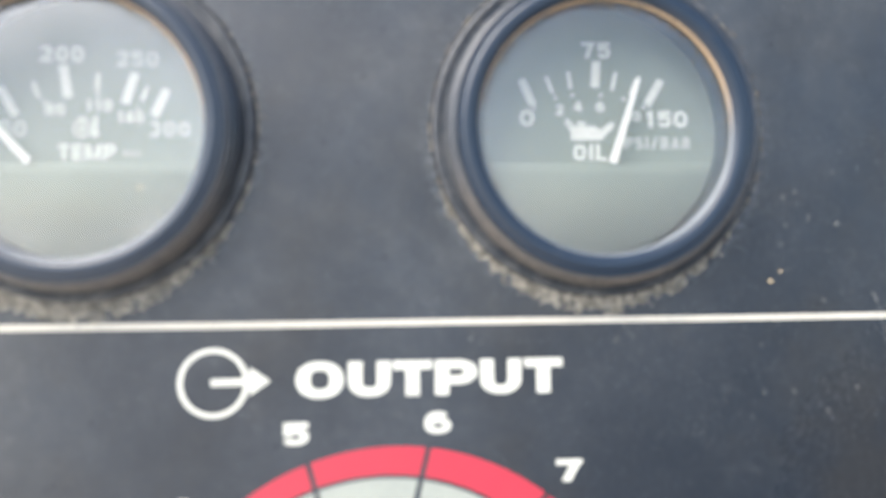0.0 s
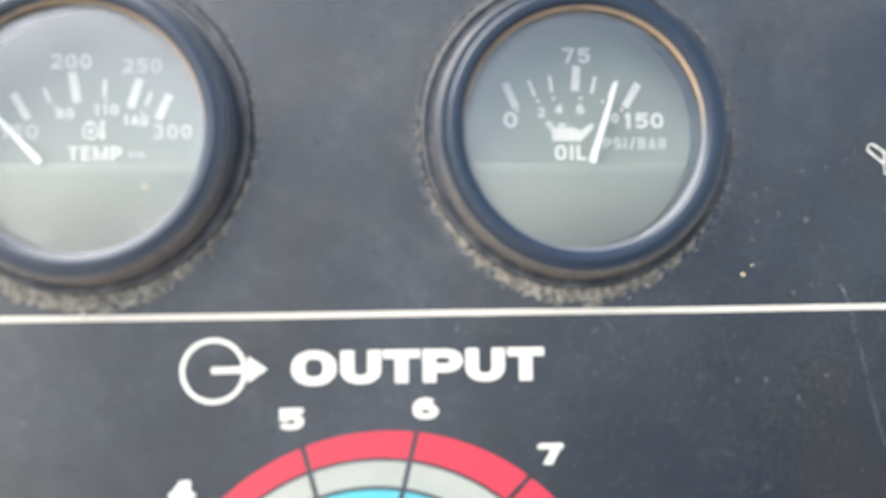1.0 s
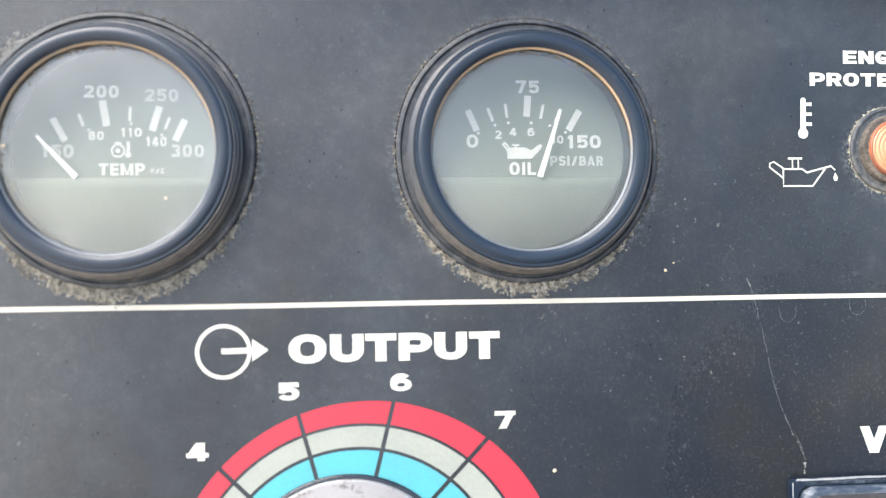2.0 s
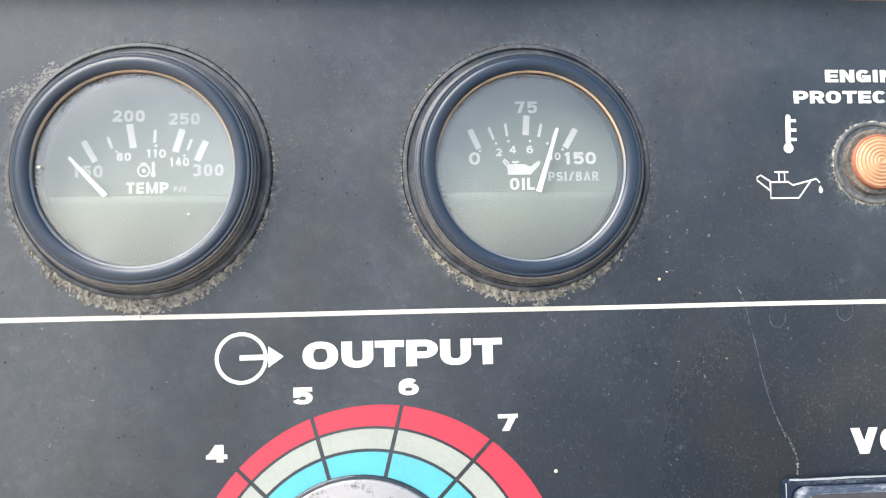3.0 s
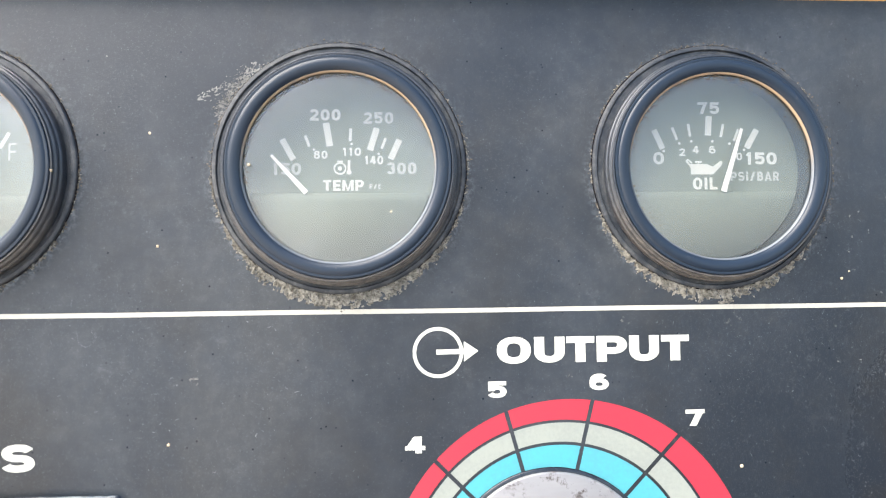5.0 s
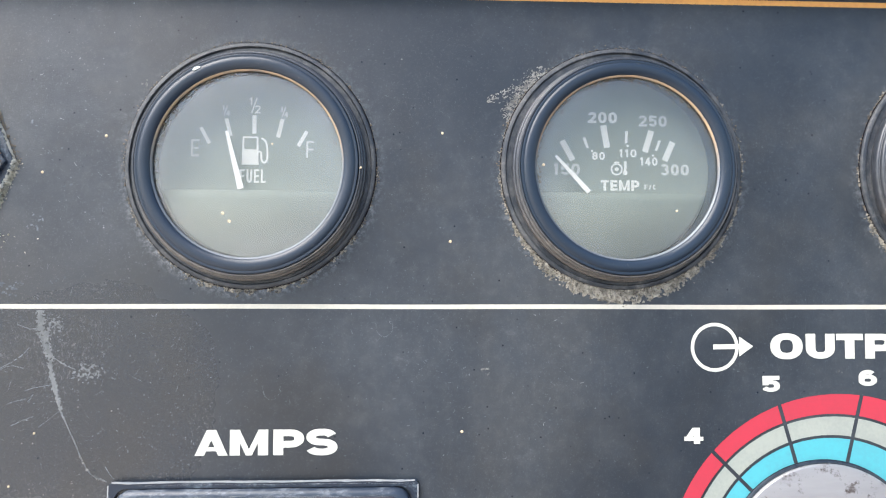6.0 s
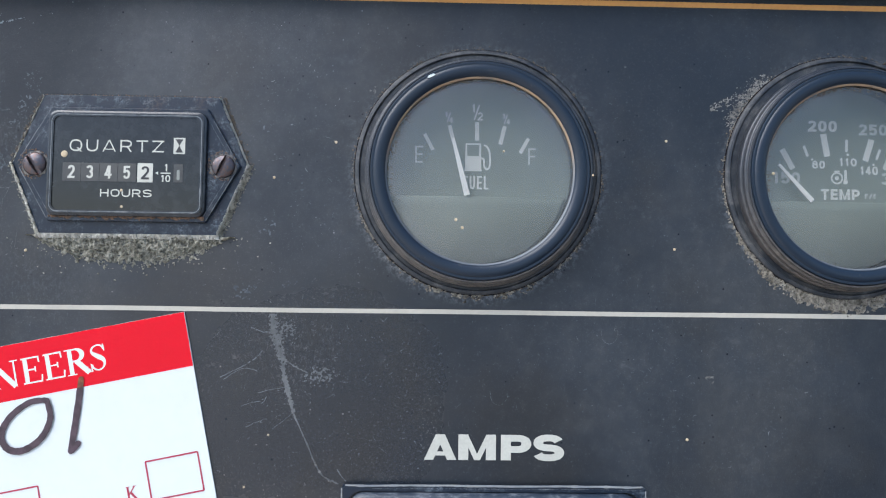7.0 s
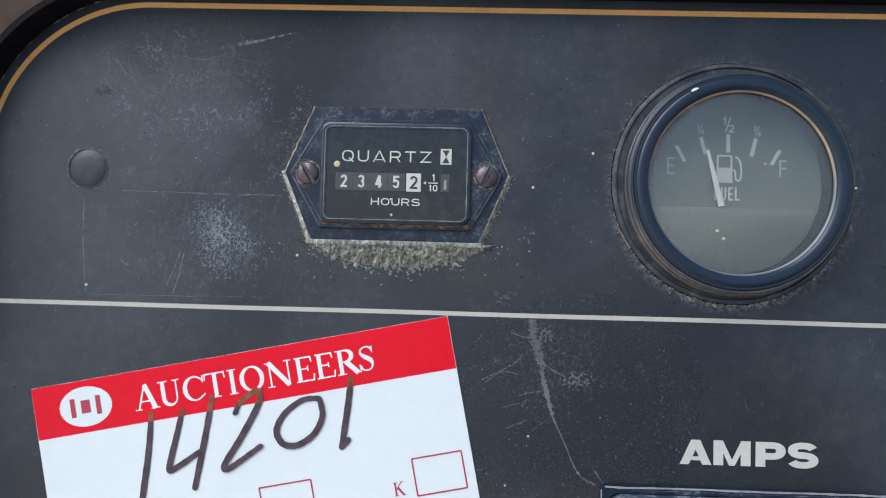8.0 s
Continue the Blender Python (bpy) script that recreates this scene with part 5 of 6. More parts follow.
# ---------------------------------------------------------------- ammeter and voltmeter windows
def dial_window(name, label, x0, top):
    w = thing(name, label, "meter", "meters below the panel line")
    x1, z0 = x0 + 80.0, top - 62.0
    bm = holed_plate(rounded(x0, z0, x1, top, 1.2, 4), [rounded(x0 + 1.6, z0 + 1.6, x1 - 1.6, top - 1.4, 3.5, 6)], 0.0, 1.4)
    part("frame", bm, M_WORN, w)
    part("bevel", slab(rounded(x0 + 2.2, z0 + 2.2, x1 - 2.2, top - 1.7, 4.0, 8), 0.0, 3.1, 1.5), M_BEVEL, w, "scuffed blue-black bevel", smooth=50)
    part("window", slab(rounded(x0 + 4.2, z0 + 4.2, x1 - 4.2, top - 3.4, 3.2, 8), 2.8, 3.4, 0.3), M_WINDOW_DARK, w, "glossy dark window", smooth=50)
    k = 90
    tops = [(x0 + 1.2 + (x1 - x0 - 2.2) * i / k, top + 0.15 + 0.2 * noise.noise(Vector((i * 0.11, x0, 0.3)))) for i in range(k + 1)]
    edge = ribbon([(x0 + 0.2, z0), (x0 + 0.25, top - 0.6)], 0.3, 1.5)
    ribbon(tops, [0.42 + 0.6 * abs(noise.noise(Vector((i * 0.31, 2.0, x0)))) for i in range(k + 1)], 1.52, bm=edge)
    ribbon([(x, z - 0.75) for x, z in tops[8:]], [max(0.03, 0.22 * noise.noise(Vector((i * 0.2, 7.0, x0)))) for i in range(k - 7)], 1.5, bm=edge)
    ribbon([(x1 - 0.2, top - 0.9), (x1 - 0.2, z0)], 0.3, 1.5, bm=edge)
    part("dusty_edge", edge, M_DUSTLINE, w)
    streak = bmesh.new()
    for _ in range(46):
        x, z, l = random.uniform(x0 + 6, x1 - 9), top - 3.0 - random.random() * 0.5, random.uniform(0.8, 4.5)
        ribbon([(x, z), (x + l * 0.5, z + random.gauss(0, 0.08)), (x + l, z + random.gauss(0, 0.1))], [0.05, random.uniform(0.08, 0.2), 0.04], 3.14 + random.random() * 0.02, bm=streak)
    tagged(part("scuffs", streak, M_SCRATCH, w), "pale scuffs on the bevel", kind="stuff")
    return w


bv = Nodes("scuffed blue-black plastic")
bv_d = bv.mul(bv.ramp(bv.noise(500, 8, 0.85, bv.stretch(0.5, 1, 1.6)), 0.46, 0.62), bv.ramp(bv.noise(120, 5), 0.35, 0.6))
M_BEVEL = bv.set(color=bv.mix(bv.mul(bv_d, 0.7), (0.022, 0.032, 0.050), (0.21, 0.235, 0.265)), rough=bv.add(0.33, bv.mul(bv_d, 0.4)), spec=0.45)
M_WINDOW_DARK = plain("dark window", (0.026, 0.024, 0.028), (0.040, 0.037, 0.040), 0.22, scale=300, spec=0.5)
dial_window("ammeter", "black ammeter under the AMPS lettering", -135.0, -83.0)
dial_window("voltmeter", "black voltmeter under the VOLTS lettering", 166.2, -84.2)

# ---------------------------------------------------------------- auction card
card = thing("auction_card", "white and red laminated lot card with marker digits", "card")
CARD_X, CARD_Z, CARD_TILT = -292.6, -62.0, 11.55
UX, UZ = math.cos(radians(CARD_TILT)), math.sin(radians(CARD_TILT))
CARD_W, CARD_H, CARD_T = 117.7, 170.0, 0.35


def C(u, v, d=0.0):
    """A place on the card: u along its top edge, v upwards from that edge."""
    return P(CARD_X + u * UX - v * UZ, CARD_Z + u * UZ + v * UX, d)


part("sheet", slab([(0, -CARD_H), (CARD_W, -CARD_H), (CARD_W, 0), (0, 0)], 0.05, CARD_T, 0.06, C), M_CARD, card)
part("red_band", slab([(0.12, -14.4), (CARD_W - 0.12, -14.4), (CARD_W - 0.12, -0.03), (0.05, -0.03)], CARD_T, CARD_T + 0.04, 0, C), M_CARD_RED, card, "glossy red header band")
part("lettering", roman("AUCTIONEERS", 28.2, 95.8, -11.0, -4.15, CARD_T + 0.07, C), M_CARD, card)
part("logo_oval", slab([(14.6 + 7.4 * math.cos(a * 0.1963), -7.3 + 5.5 * math.sin(a * 0.1963)) for a in range(32)], CARD_T, CARD_T + 0.08, 0, C), M_CARD, card)
for u, w, h in ((11.0, 1.4, 5.2), (14.6, 2.6, 3.6), (18.2, 1.4, 5.2)):
    part("logo_bar", slab([(u - w / 2, -7.3 - h / 2), (u + w / 2, -7.3 - h / 2), (u + w / 2, -7.3 + h / 2), (u - w / 2, -7.3 + h / 2)], CARD_T + 0.08, CARD_T + 0.11, 0, C), M_CARD_LINE, card)


def on_card(x, z):
    """Card coordinates of a place on the panel."""
    dx, dz = x - CARD_X, z - CARD_Z
    return dx * UX + dz * UZ, -dx * UZ + dz * UX


def tick_box(name, u0, v0, w, h):
    pts = [(u0, v0), (u0 + w, v0), (u0 + w, v0 - h), (u0, v0 - h), (u0, v0)]
    bm = bmesh.new()
    for a, b in zip(pts, pts[1:]):
        ribbon([a, b], 0.42, CARD_T + 0.06, C, bm)
    part(name, bm, M_CARD_LINE, card)


ku, kv = on_card(-186.1, -77.6)
tick_box("tick_box", ku, kv, 13.7, 10.1)
bu, bv = on_card(-227.7, -86.9)
tick_box("tick_box", bu, bv, 14.4, 10.1)
cu, cv = on_card(-190.6, -87.9)
part("lettering", roman("K", cu, cu + 3.3, cv, cv + 3.7, CARD_T + 0.06, C), M_CARD_LINE, card)
part("small_print", slab([(cu + 5, cv - 5.4), (cu + 13, cv - 5.4), (cu + 13, cv - 3.4), (cu + 5, cv - 3.4)], CARD_T, CARD_T + 0.05, 0, C), M_CARD_LINE, card)


LAYER = [0]


def stroke(pts, w=1.75):
    LAYER[0] += 1
    line = spline([on_card(*p) for p in pts], 8)
    k = len(line)
    widths = [w * (0.82 + 0.2 * math.sin(3.1 * i / k) + 0.05 * math.sin(i * 1.7)) for i in range(k)]
    step = [0]

    def rising(u, v, d):
        step[0] += 1
        return C(u, v, d + 0.0015 * step[0])

    part("marker_stroke", ribbon(line, widths, CARD_T + 0.12 + 0.012 * LAYER[0], rising, caps=True), M_MARKER, card)


stroke([(-258.4, -67.6), (-258.7, -78), (-259.6, -88), (-260.4, -97)])
stroke([(-249.8, -66.6), (-251.0, -73), (-252.6, -81), (-252.4, -82.9), (-250.0, -81.6), (-244.0, -77.2)])
stroke([(-241.6, -62.6), (-243.2, -74), (-245.4, -87.3)])
stroke([(-235.0, -66.6), (-233.8, -63.8), (-230.2, -60.8), (-228.4, -60.8), (-228.9, -64.6), (-233.0, -73), (-237.3, -80.6), (-236.6, -82.0), (-233.0, -79.6), (-227.6, -75.4)])
stroke([(-212.2, -61.9), (-216.6, -62.6), (-221.4, -66.5), (-223.4, -71.2), (-221.4, -74.6), (-217.4, -74.8), (-213.0, -71.6), (-210.9, -66.6), (-211.9, -62.0)])
stroke([(-203.4, -56.3), (-204.0, -64), (-205.3, -74.9)])
stroke([(-205.2, -75.0), (-203.5, -72.9)], 1.6)

# ---------------------------------------------------------------- dust, flecks and scratches on the panel
dirt = bmesh.new()
fine = bmesh.new()
for gx, weight in ((-100.0, 0.5), (0.0, 1.3), (100.0, 1.15)):
    spots, dark = [], []
    def ring(u, v, gx=gx):
        a = radians(-268 + 356 * v)
        return gx + (33.05 + 8 * u) * math.cos(a), (33.05 + 8 * u) * math.sin(a)

    def heap(x, z, u, v, weight=weight, gx=gx):
        low = max(0.0, -z / math.hypot(x - gx, z))
        reach = 0.05 + weight * (0.03 + 0.30 * low ** 3)
        return 0.55 * (0.55 * lumps(x, z) + 0.55 * lumps(x, z, 2.2) + 0.42 * weight * low - 0.16 - 1.1 * max(0.0, u - reach) / 0.4 - 0.4 * u / reach)

    crust(dirt, 20, 640, ring, heap)
    for _ in range(int(2200 * weight)):
        a = radians(random.gauss(0, 62) - 90)
        low = max(0.0, -math.sin(a))
        r = 33.2 + abs(random.gauss(0, 0.35 + 1.35 * weight * low ** 3))
        x, z = gx + r * math.cos(a), r * math.sin(a)
        if patchy(x, z) * (1.15 - 0.11 * (r - 33.2)) > 0.62 - 0.1 * weight * low:
            spots.append((x, z, random.uniform(0.2, 0.75) * (0.55 + 0.45 * low)))
    for _ in range(900):
        a = random.random() * 6.283
        r = 33.1 + abs(random.gauss(0, 0.45))
        x, z = gx + r * math.cos(a), r * math.sin(a)
        if patchy(x, z, 0.6) > 0.45:
            dark.append((x, z, random.uniform(0.12, 0.5)))
    crumbs(dirt, spots)
    crumbs(fine, dark)
# smear at the upper shoulder of the temperature gauge
pale = bmesh.new()
SMEAR = [(-21.8, 26.2), (-25.3, 22.8), (-28.6, 18.6), (-31.2, 14.0)]
for _ in range(260):
    (ax, az), (bx, bz) = random.choice(list(zip(SMEAR, SMEAR[1:])))
    t = random.random()
    out = abs(random.gauss(0, 1.6))
    crumbs(pale, [(ax + (bx - ax) * t - out * 0.85, az + (bz - az) * t + out * 0.35, random.uniform(0.1, 0.4))])
tagged(part("smeared_grains", pale, M_SMEAR, panel), "pale grains of a smear", kind="stuff")
tagged(part("caked_dust", dirt, M_DUST, panel), "grey-brown dust caked round the gauges", kind="stuff")
dirt = bmesh.new()
# caked dust under the hour meter and along its sides


def under_meter(u, v):
    return HX - 28 + 56 * v, HZ - 18.7 - 9.5 * u


def meter_heap(x, z, u, v):
    w = abs(x - HX - 0.6) / 26.4
    depth = 0.78 * (1 - w ** 2.4) if w < 1 else -0.05
    return 1.05 * (0.62 + lumps(x, z, 1.5) * 1.15 - 1.5 * max(0.0, u / max(depth, 0.02) - 0.55) - (3 if w > 1.05 else 0))


crust(dirt, 42, 260, under_meter, meter_heap)
ledge = bmesh.new()
crust(ledge, 6, 200, lambda u, v: (HX - 23.9 + 47.8 * v, HZ - 18.3 - 1.25 * u), lambda x, z, u, v: 1.5 + 0.8 * lumps(x, z, 1.3) - 0.8 * u)
for sx in (-1, 1):
    crust(ledge, 4, 110, lambda u, v, sx=sx: (HX + sx * (23.0 + 7.85 * v + (0.75 if sx > 0 else 1.25) * u), HZ - 18.6 + 19.0 * v), lambda x, z, u, v: 1.2 + 1.2 * lumps(x, z, 1.4) - 0.9 * u)
    crust(ledge, 4, 110, lambda u, v, sx=sx: (HX + sx * (30.85 - 7.8 * v + 0.5 * u), HZ + 0.3 + 18.2 * v), lambda x, z, u, v, sx=sx: 0.9 + 1.4 * lumps(x, z, 1.1) - 0.5 * u - (0.2 if sx > 0 else 0.0))
tagged(part("caked_edge", ledge, M_LEDGE, meter), "pale dust caked along the gasket's edge", kind="stuff")
for sx in (-1, 1):
    def flank(u, v, sx=sx):
        return HX + sx * (23.4 + (31.1 - 23.4) * v + 2.6 * u), HZ - 18.7 + 19.3 * v
    crust(dirt, 12, 110, flank, lambda x, z, u, v: 1.0 * (0.85 + lumps(x, z, 1.4) - 2.2 * u))


def case_line(u, v):
    return HX - 20.3 + 40.6 * v, HZ - 13.6 - 2.0 * u


rust_line = bmesh.new()
crust(rust_line, 8, 150, case_line, lambda x, z, u, v: 2.0 + 0.5 * (0.45 + lumps(x, z) - 1.6 * u) if 0.62 + lumps(x, z) - 1.6 * u > 0 else -1.0)
for sx in (-1, 1):
    for a in range(150):
        t = random.random() * 6.283
        crumbs(rust_line, [(HX + sx * 24.6 + 3.5 * math.cos(t) + random.gauss(0, 0.25), HZ + 3.6 * math.sin(t) + random.gauss(0, 0.25), random.uniform(0.15, 0.45))],
               lambda x, z, d: P(x, z, d + 1.85))
for (ax, az), (bx, bz), w in (((HX - 23.2, HZ + 18.5), (HX + 23.2, HZ + 18.5), 0.26), ((HX - 30.9, HZ), (HX - 23.2, HZ + 18.5), 0.32), ((HX + 30.9, HZ), (HX + 23.2, HZ + 18.5), 0.2),
                              ((HX - 23.2, HZ - 18.5), (HX - 30.9, HZ), 0.4), ((HX + 23.2, HZ - 18.5), (HX + 30.9, HZ), 0.4)):
    for _ in range(150):
        t = random.random()
        crumbs(rust_line if az > 1 and abs(bz - az) < 1 else dirt, [(ax + (bx - ax) * t + random.gauss(0, 0.12), az + (bz - az) * t + random.gauss(0, 0.15), w * random.uniform(0.5, 1.6))], lambda x, z, d: P(x, z, d + 0.62))
tagged(part("rust_and_dust", rust_line, M_RUSTLINE, meter), "rusty dust under the case", kind="stuff")
crumbs(dirt, [(HX + random.gauss(0, 13), HZ - 18.8 - abs(random.gauss(0, 4.2)), random.uniform(0.15, 0.5)) for _ in range(420)])
for sx in (-1, 1):
    for z0, z1, count in ((-18.6, 0.0, 420), (0.0, 18.6, 240)):
        for _ in range(count):
            t = random.random()
            x = HX + sx * ((23.7 + (31.3 - 23.7) * t) if z0 < 0 else (31.3 + (23.7 - 31.3) * t))
            crumbs(dirt if z0 < 0 else fine, [(x + sx * abs(random.gauss(0, 0.55)), HZ + z0 + (z1 - z0) * t + random.gauss(0, 0.3), random.uniform(0.12, 0.45))])
crumbs(fine, [(HX + random.uniform(-24, 24), HZ + 18.7 + abs(random.gauss(0, 0.2)), random.uniform(0.1, 0.3)) for _ in range(160)])
crust(dirt, 6, 220, lambda u, v: (LX + (11.05 + 2.6 * u) * math.cos(6.283 * v), LZ + (11.05 + 2.6 * u) * math.sin(6.283 * v)),
      lambda x, z, u, v: 0.5 * (0.35 + lumps(x, z) - 2.0 * u))
crumbs(dirt, [(LX + 11.4 * math.cos(a) + random.gauss(0, 0.25), LZ + 11.4 * math.sin(a) + random.gauss(0, 0.25), random.uniform(0.12, 0.4)) for a in [random.gauss(-1.57, 1.3) for _ in range(320)]])
tagged(part("caked_dust", dirt, M_DIRT, panel), "pale caked dust round the hour meter and lamp", kind="stuff")
tagged(part("dark_dirt", fine, M_DARKDIRT, panel), "brown dirt in the edges", kind="stuff")

for x, z, r in ((-138.3, 7.4, 0.5), (-154.6, -2.4, 0.5), (-49.0, 9.2, 0.45), (-46.8, -20.2, 0.5), (-43.6, -70.8, 0.5), (134.9, -30.5, 0.5), (137.0, -28.6, 0.3),
                (105.5, -79.9, 0.6), (-219.5, -22.8, 0.5), (-305.0, -23.4, 0.5), (-278.5, -32.6, 0.5), (-160.5, -84.0, 0.4), (-154.5, -70.5, 0.4)):
    r *= 0.8
    part("paint_fleck", lathe(x, z, [(r, 0.0), (r * 0.9, 0.15), (r * 0.5, 0.25), (0, 0.28)], 9), M_SPECK, panel)
for x, z, r, d in ((-208.6, 2.5, 0.95, FACE), (-193.5, -6.9, 0.4, FACE), (-193.3, -11.2, 0.4, FACE), (-106.0, -13.4, 0.42, GLASS), (-104.3, -15.5, 0.42, GLASS), (-93.6, 4.8, 0.3, GLASS), (13.4, -12.0, 0.32, GLASS - 0.15), (-22.4, 0.0, 0.4, 4.9), (-70.4, -1.4, 0.32, 5.75)):
    host = meter if d == FACE else (bpy.data.objects["fuel_gauge"] if x < -50 else bpy.data.objects["temperature_gauge"])
    part("paint_fleck", lathe(x, z, [(r, d - 0.1), (r * 0.9, d + 0.12), (r * 0.5, d + 0.2), (0, d + 0.22)], 9), M_SPECK, host)
part("paint_chip", slab([(-114.0, 23.5), (-113.4, 23.4), (-112.3, 24.0), (-111.8, 24.4), (-112.4, 24.6), (-113.5, 24.2)], 5.8, 6.1, 0.1), M_CARD, bpy.data.objects["fuel_gauge"])


def scratch(pts, w=0.16, jitter=0.08, keep=0.75):
    """A broken hairline."""
    line = spline(pts, 10)
    line = [(x + random.gauss(0, jitter), z + random.gauss(0, jitter)) for x, z in line]
    bm = bmesh.new()
    run = []
    for p in line:
        if random.random() < keep:
            run.append(p)
            continue
        if len(run) > 1:
            ribbon(run, [w * random.uniform(0.3, 1.2) for _ in run], 0.03, bm=bm)
        run = [p]
    if len(run) > 1:
        ribbon(run, [w * random.uniform(0.3, 1.2) for _ in run], 0.03, bm=bm)
    if len(bm.faces):
        part("scratch", bm, M_SCRATCH, panel)


def near_path(x, z, pts):
    """Distance to a line of points, and how far along it that is (0 to 1)."""
    best, along = 1e9, 0.0
    for k in range(len(pts) - 1):
        (ax, az), (bx, bz) = pts[k], pts[k + 1]
        dx, dz = bx - ax, bz - az
        t = min(1.0, max(0.0, ((x - ax) * dx + (z - az) * dz) / (dx * dx + dz * dz)))
        q = math.hypot(x - ax - t * dx, z - az - t * dz)
        if q < best:
            best, along = q, (k + t) / (len(pts) - 1)
    return best, along


def film(name, mat, x0, x1, z0, z1, cell, mask, label):
    """A thin broken film of dust or worn print on the panel, where mask(x, z) is above nothing."""
    bm = bmesh.new()
    rows, cols = int((z1 - z0) / cell), int((x1 - x0) / cell)
    crust(bm, rows, cols, lambda u, v: (x0 + (x1 - x0) * v, z0 + (z1 - z0) * u), lambda x, z, u, v: 0.03 if mask(x, z) > 0 else -0.01)
    tagged(part(name, bm, mat, panel, label), kind="stuff")


def streaks(x, z, turn=0.6):
    c, q = math.cos(turn), math.sin(turn)
    a, b = x * c + z * q, -x * q + z * c
    return 0.7 * noise.noise(Vector((a * 0.5, b * 1.6, 2.2))) + 0.6 * noise.noise(Vector((a * 1.4, b * 3.5, 4.4)))


DRIP = [(-154.1, -38.7), (-153.5, -43.2), (-152.6, -47.1), (-151.5, -50.1), (-150.6, -55.5), (-149.3, -60.0), (-148.1, -64.6), (-146.0, -69.1), (-143.9, -73.6), (-142.0, -78.1), (-139.6, -81.3), (-135.9, -83.0)]
BRANCH = [(-151.5, -50.1), (-149.4, -51.6), (-147.1, -53.0), (-144.5, -54.2), (-140.9, -56.2)]


def web(x, z, s=1.0):
    """A tangle of fine lines: above nothing on them."""
    a = noise.noise(Vector((x * 0.55 * s, z * 0.38 * s, 11.0)))
    b = noise.noise(Vector((x * 1.15 * s + 3.0, z * 0.85 * s, 4.0)))
    return 0.055 - min(abs(a), abs(b) * 0.9)


def drip_mask(x, z):
    d, t = near_path(x, z, DRIP)
    grainy = 0.75 * lumps(x, z, 4.2) + 0.55 * lumps(x, z, 1.8)
    m = grainy + 0.34 - d / (0.28 + 2.5 * max(0.0, min(1.0, (0.62 - t) / 0.3)) * (0.4 + 0.6 * abs(math.sin(7 * t + 0.8))))
    top = grainy + 0.0 - 0.9 * max(0.0, math.hypot((x + 151.0) / 1.4, z + 43.0) / 4.8 - 0.3)
    hook = grainy + 0.04 - 0.8 * near_path(x, z, BRANCH)[0] / 0.9
    side = grainy - 0.10 - 0.9 * max(0.0, math.hypot((x + 141.5) / 1.7, z + 55.0) / 4.5 - 0.4)
    return max(m, top, hook, side)


film("dried_drip", M_DRIP, -170, -128, -84, -38.7, 0.2, drip_mask, "grey dried drip mark")
film("scuff", M_SCUFF, -258, -224, -34, -5, 0.14,
     lambda x, z: web(x, z, 1.7) + 0.085 * lumps(x, z, 2.2) - 0.14 * max(0.0, math.hypot((x + 240.5 + 0.25 * (z + 18)) / 1.05, (z + 19) / 1.15) / 10.5 - 0.62) + 0.05 * math.exp(-((x + 243) ** 2 + (z + 16) ** 2) / 14), "grey scuffed patch")
film("scuff", M_SCUFF, -238, -217, 0, 24, 0.2,
     lambda x, z: lumps(x, z, 3.0) - 0.28 - 0.10 * abs(x + 223 - 0.35 * (z - 4)) - 0.02 * abs(z - 6), "grey scuffed patch")
# rubbed corner: dark smudges and a faint tangle of hairlines
SMUDGES = ((-262.5, 36.0, 6.5, 3.0), (-262.0, 29.5, 6.0, 3.0), (-247.5, 34.0, 7.0, 2.4), (-240.5, 30.5, 4.0, 2.2), (-269.0, 33.0, 3.0, 3.0), (-254.0, 37.5, 4.5, 2.4), (-276.0, 22.5, 3.0, 2.0))
film("smudge", M_SMUDGE, -282, -230, 17, 43, 0.2,
     lambda x, z: 0.8 * lumps(x, z, 2.6) + 0.25 * noise.noise(Vector((x * 0.25, z * 0.25, 9.0))) - 0.02 - 0.55 * max(0.0, min(math.hypot((x - a) / w, (z - b) / h) for a, b, w, h in SMUDGES) - 0.55), "dark rubbed smudges in the corner")
film("scuff", M_HATCH, -284, -222, 3, 42, 0.2,
     lambda x, z: 0.6 * web(x, z, 0.9) + 0.10 * lumps(x, z, 2.2) - 0.012 - 0.10 * max(0.0, math.hypot((x + 254) / 1.5, (z - 22) / 0.9) / 17 - 0.75) - 0.05 * (noise.noise(Vector((x * 0.11, z * 0.11, 5.0))) < 0.0), "faint tangle of hairlines")
film("scuff", M_HATCH, -236, -217, -4, 26, 0.16,
     lambda x, z: 0.10 * lumps(x, z, 2.6) + 0.5 * web(x, z, 1.3) - 0.028 - 0.05 * max(0.0, abs(x + 225 - 0.36 * (z - 4)) / 4 - 0.5), "faint scuffs beside the hour meter")
STREAK = [(-250, 33.6), (-242.6, 35.0), (-237.3, 36.5), (-231.9, 37.4), (-222.7, 39.7), (-212, 41.5)]
film("scuff", M_SCUFF, -254, -205, 26, 46, 0.15,
     lambda x, z: 0.5 * streaks(2 * x, 2 * z, 0.25) + 0.7 * lumps(x, z, 3.0) - 0.06 - 0.8 * near_path(x, z, STREAK)[0] / (0.35 + 1.1 * math.exp(-((x + 237) / 5.0) ** 2)) + 0.35 * math.exp(-((x + 231) / 8.0) ** 2), "pale scrape across the corner")
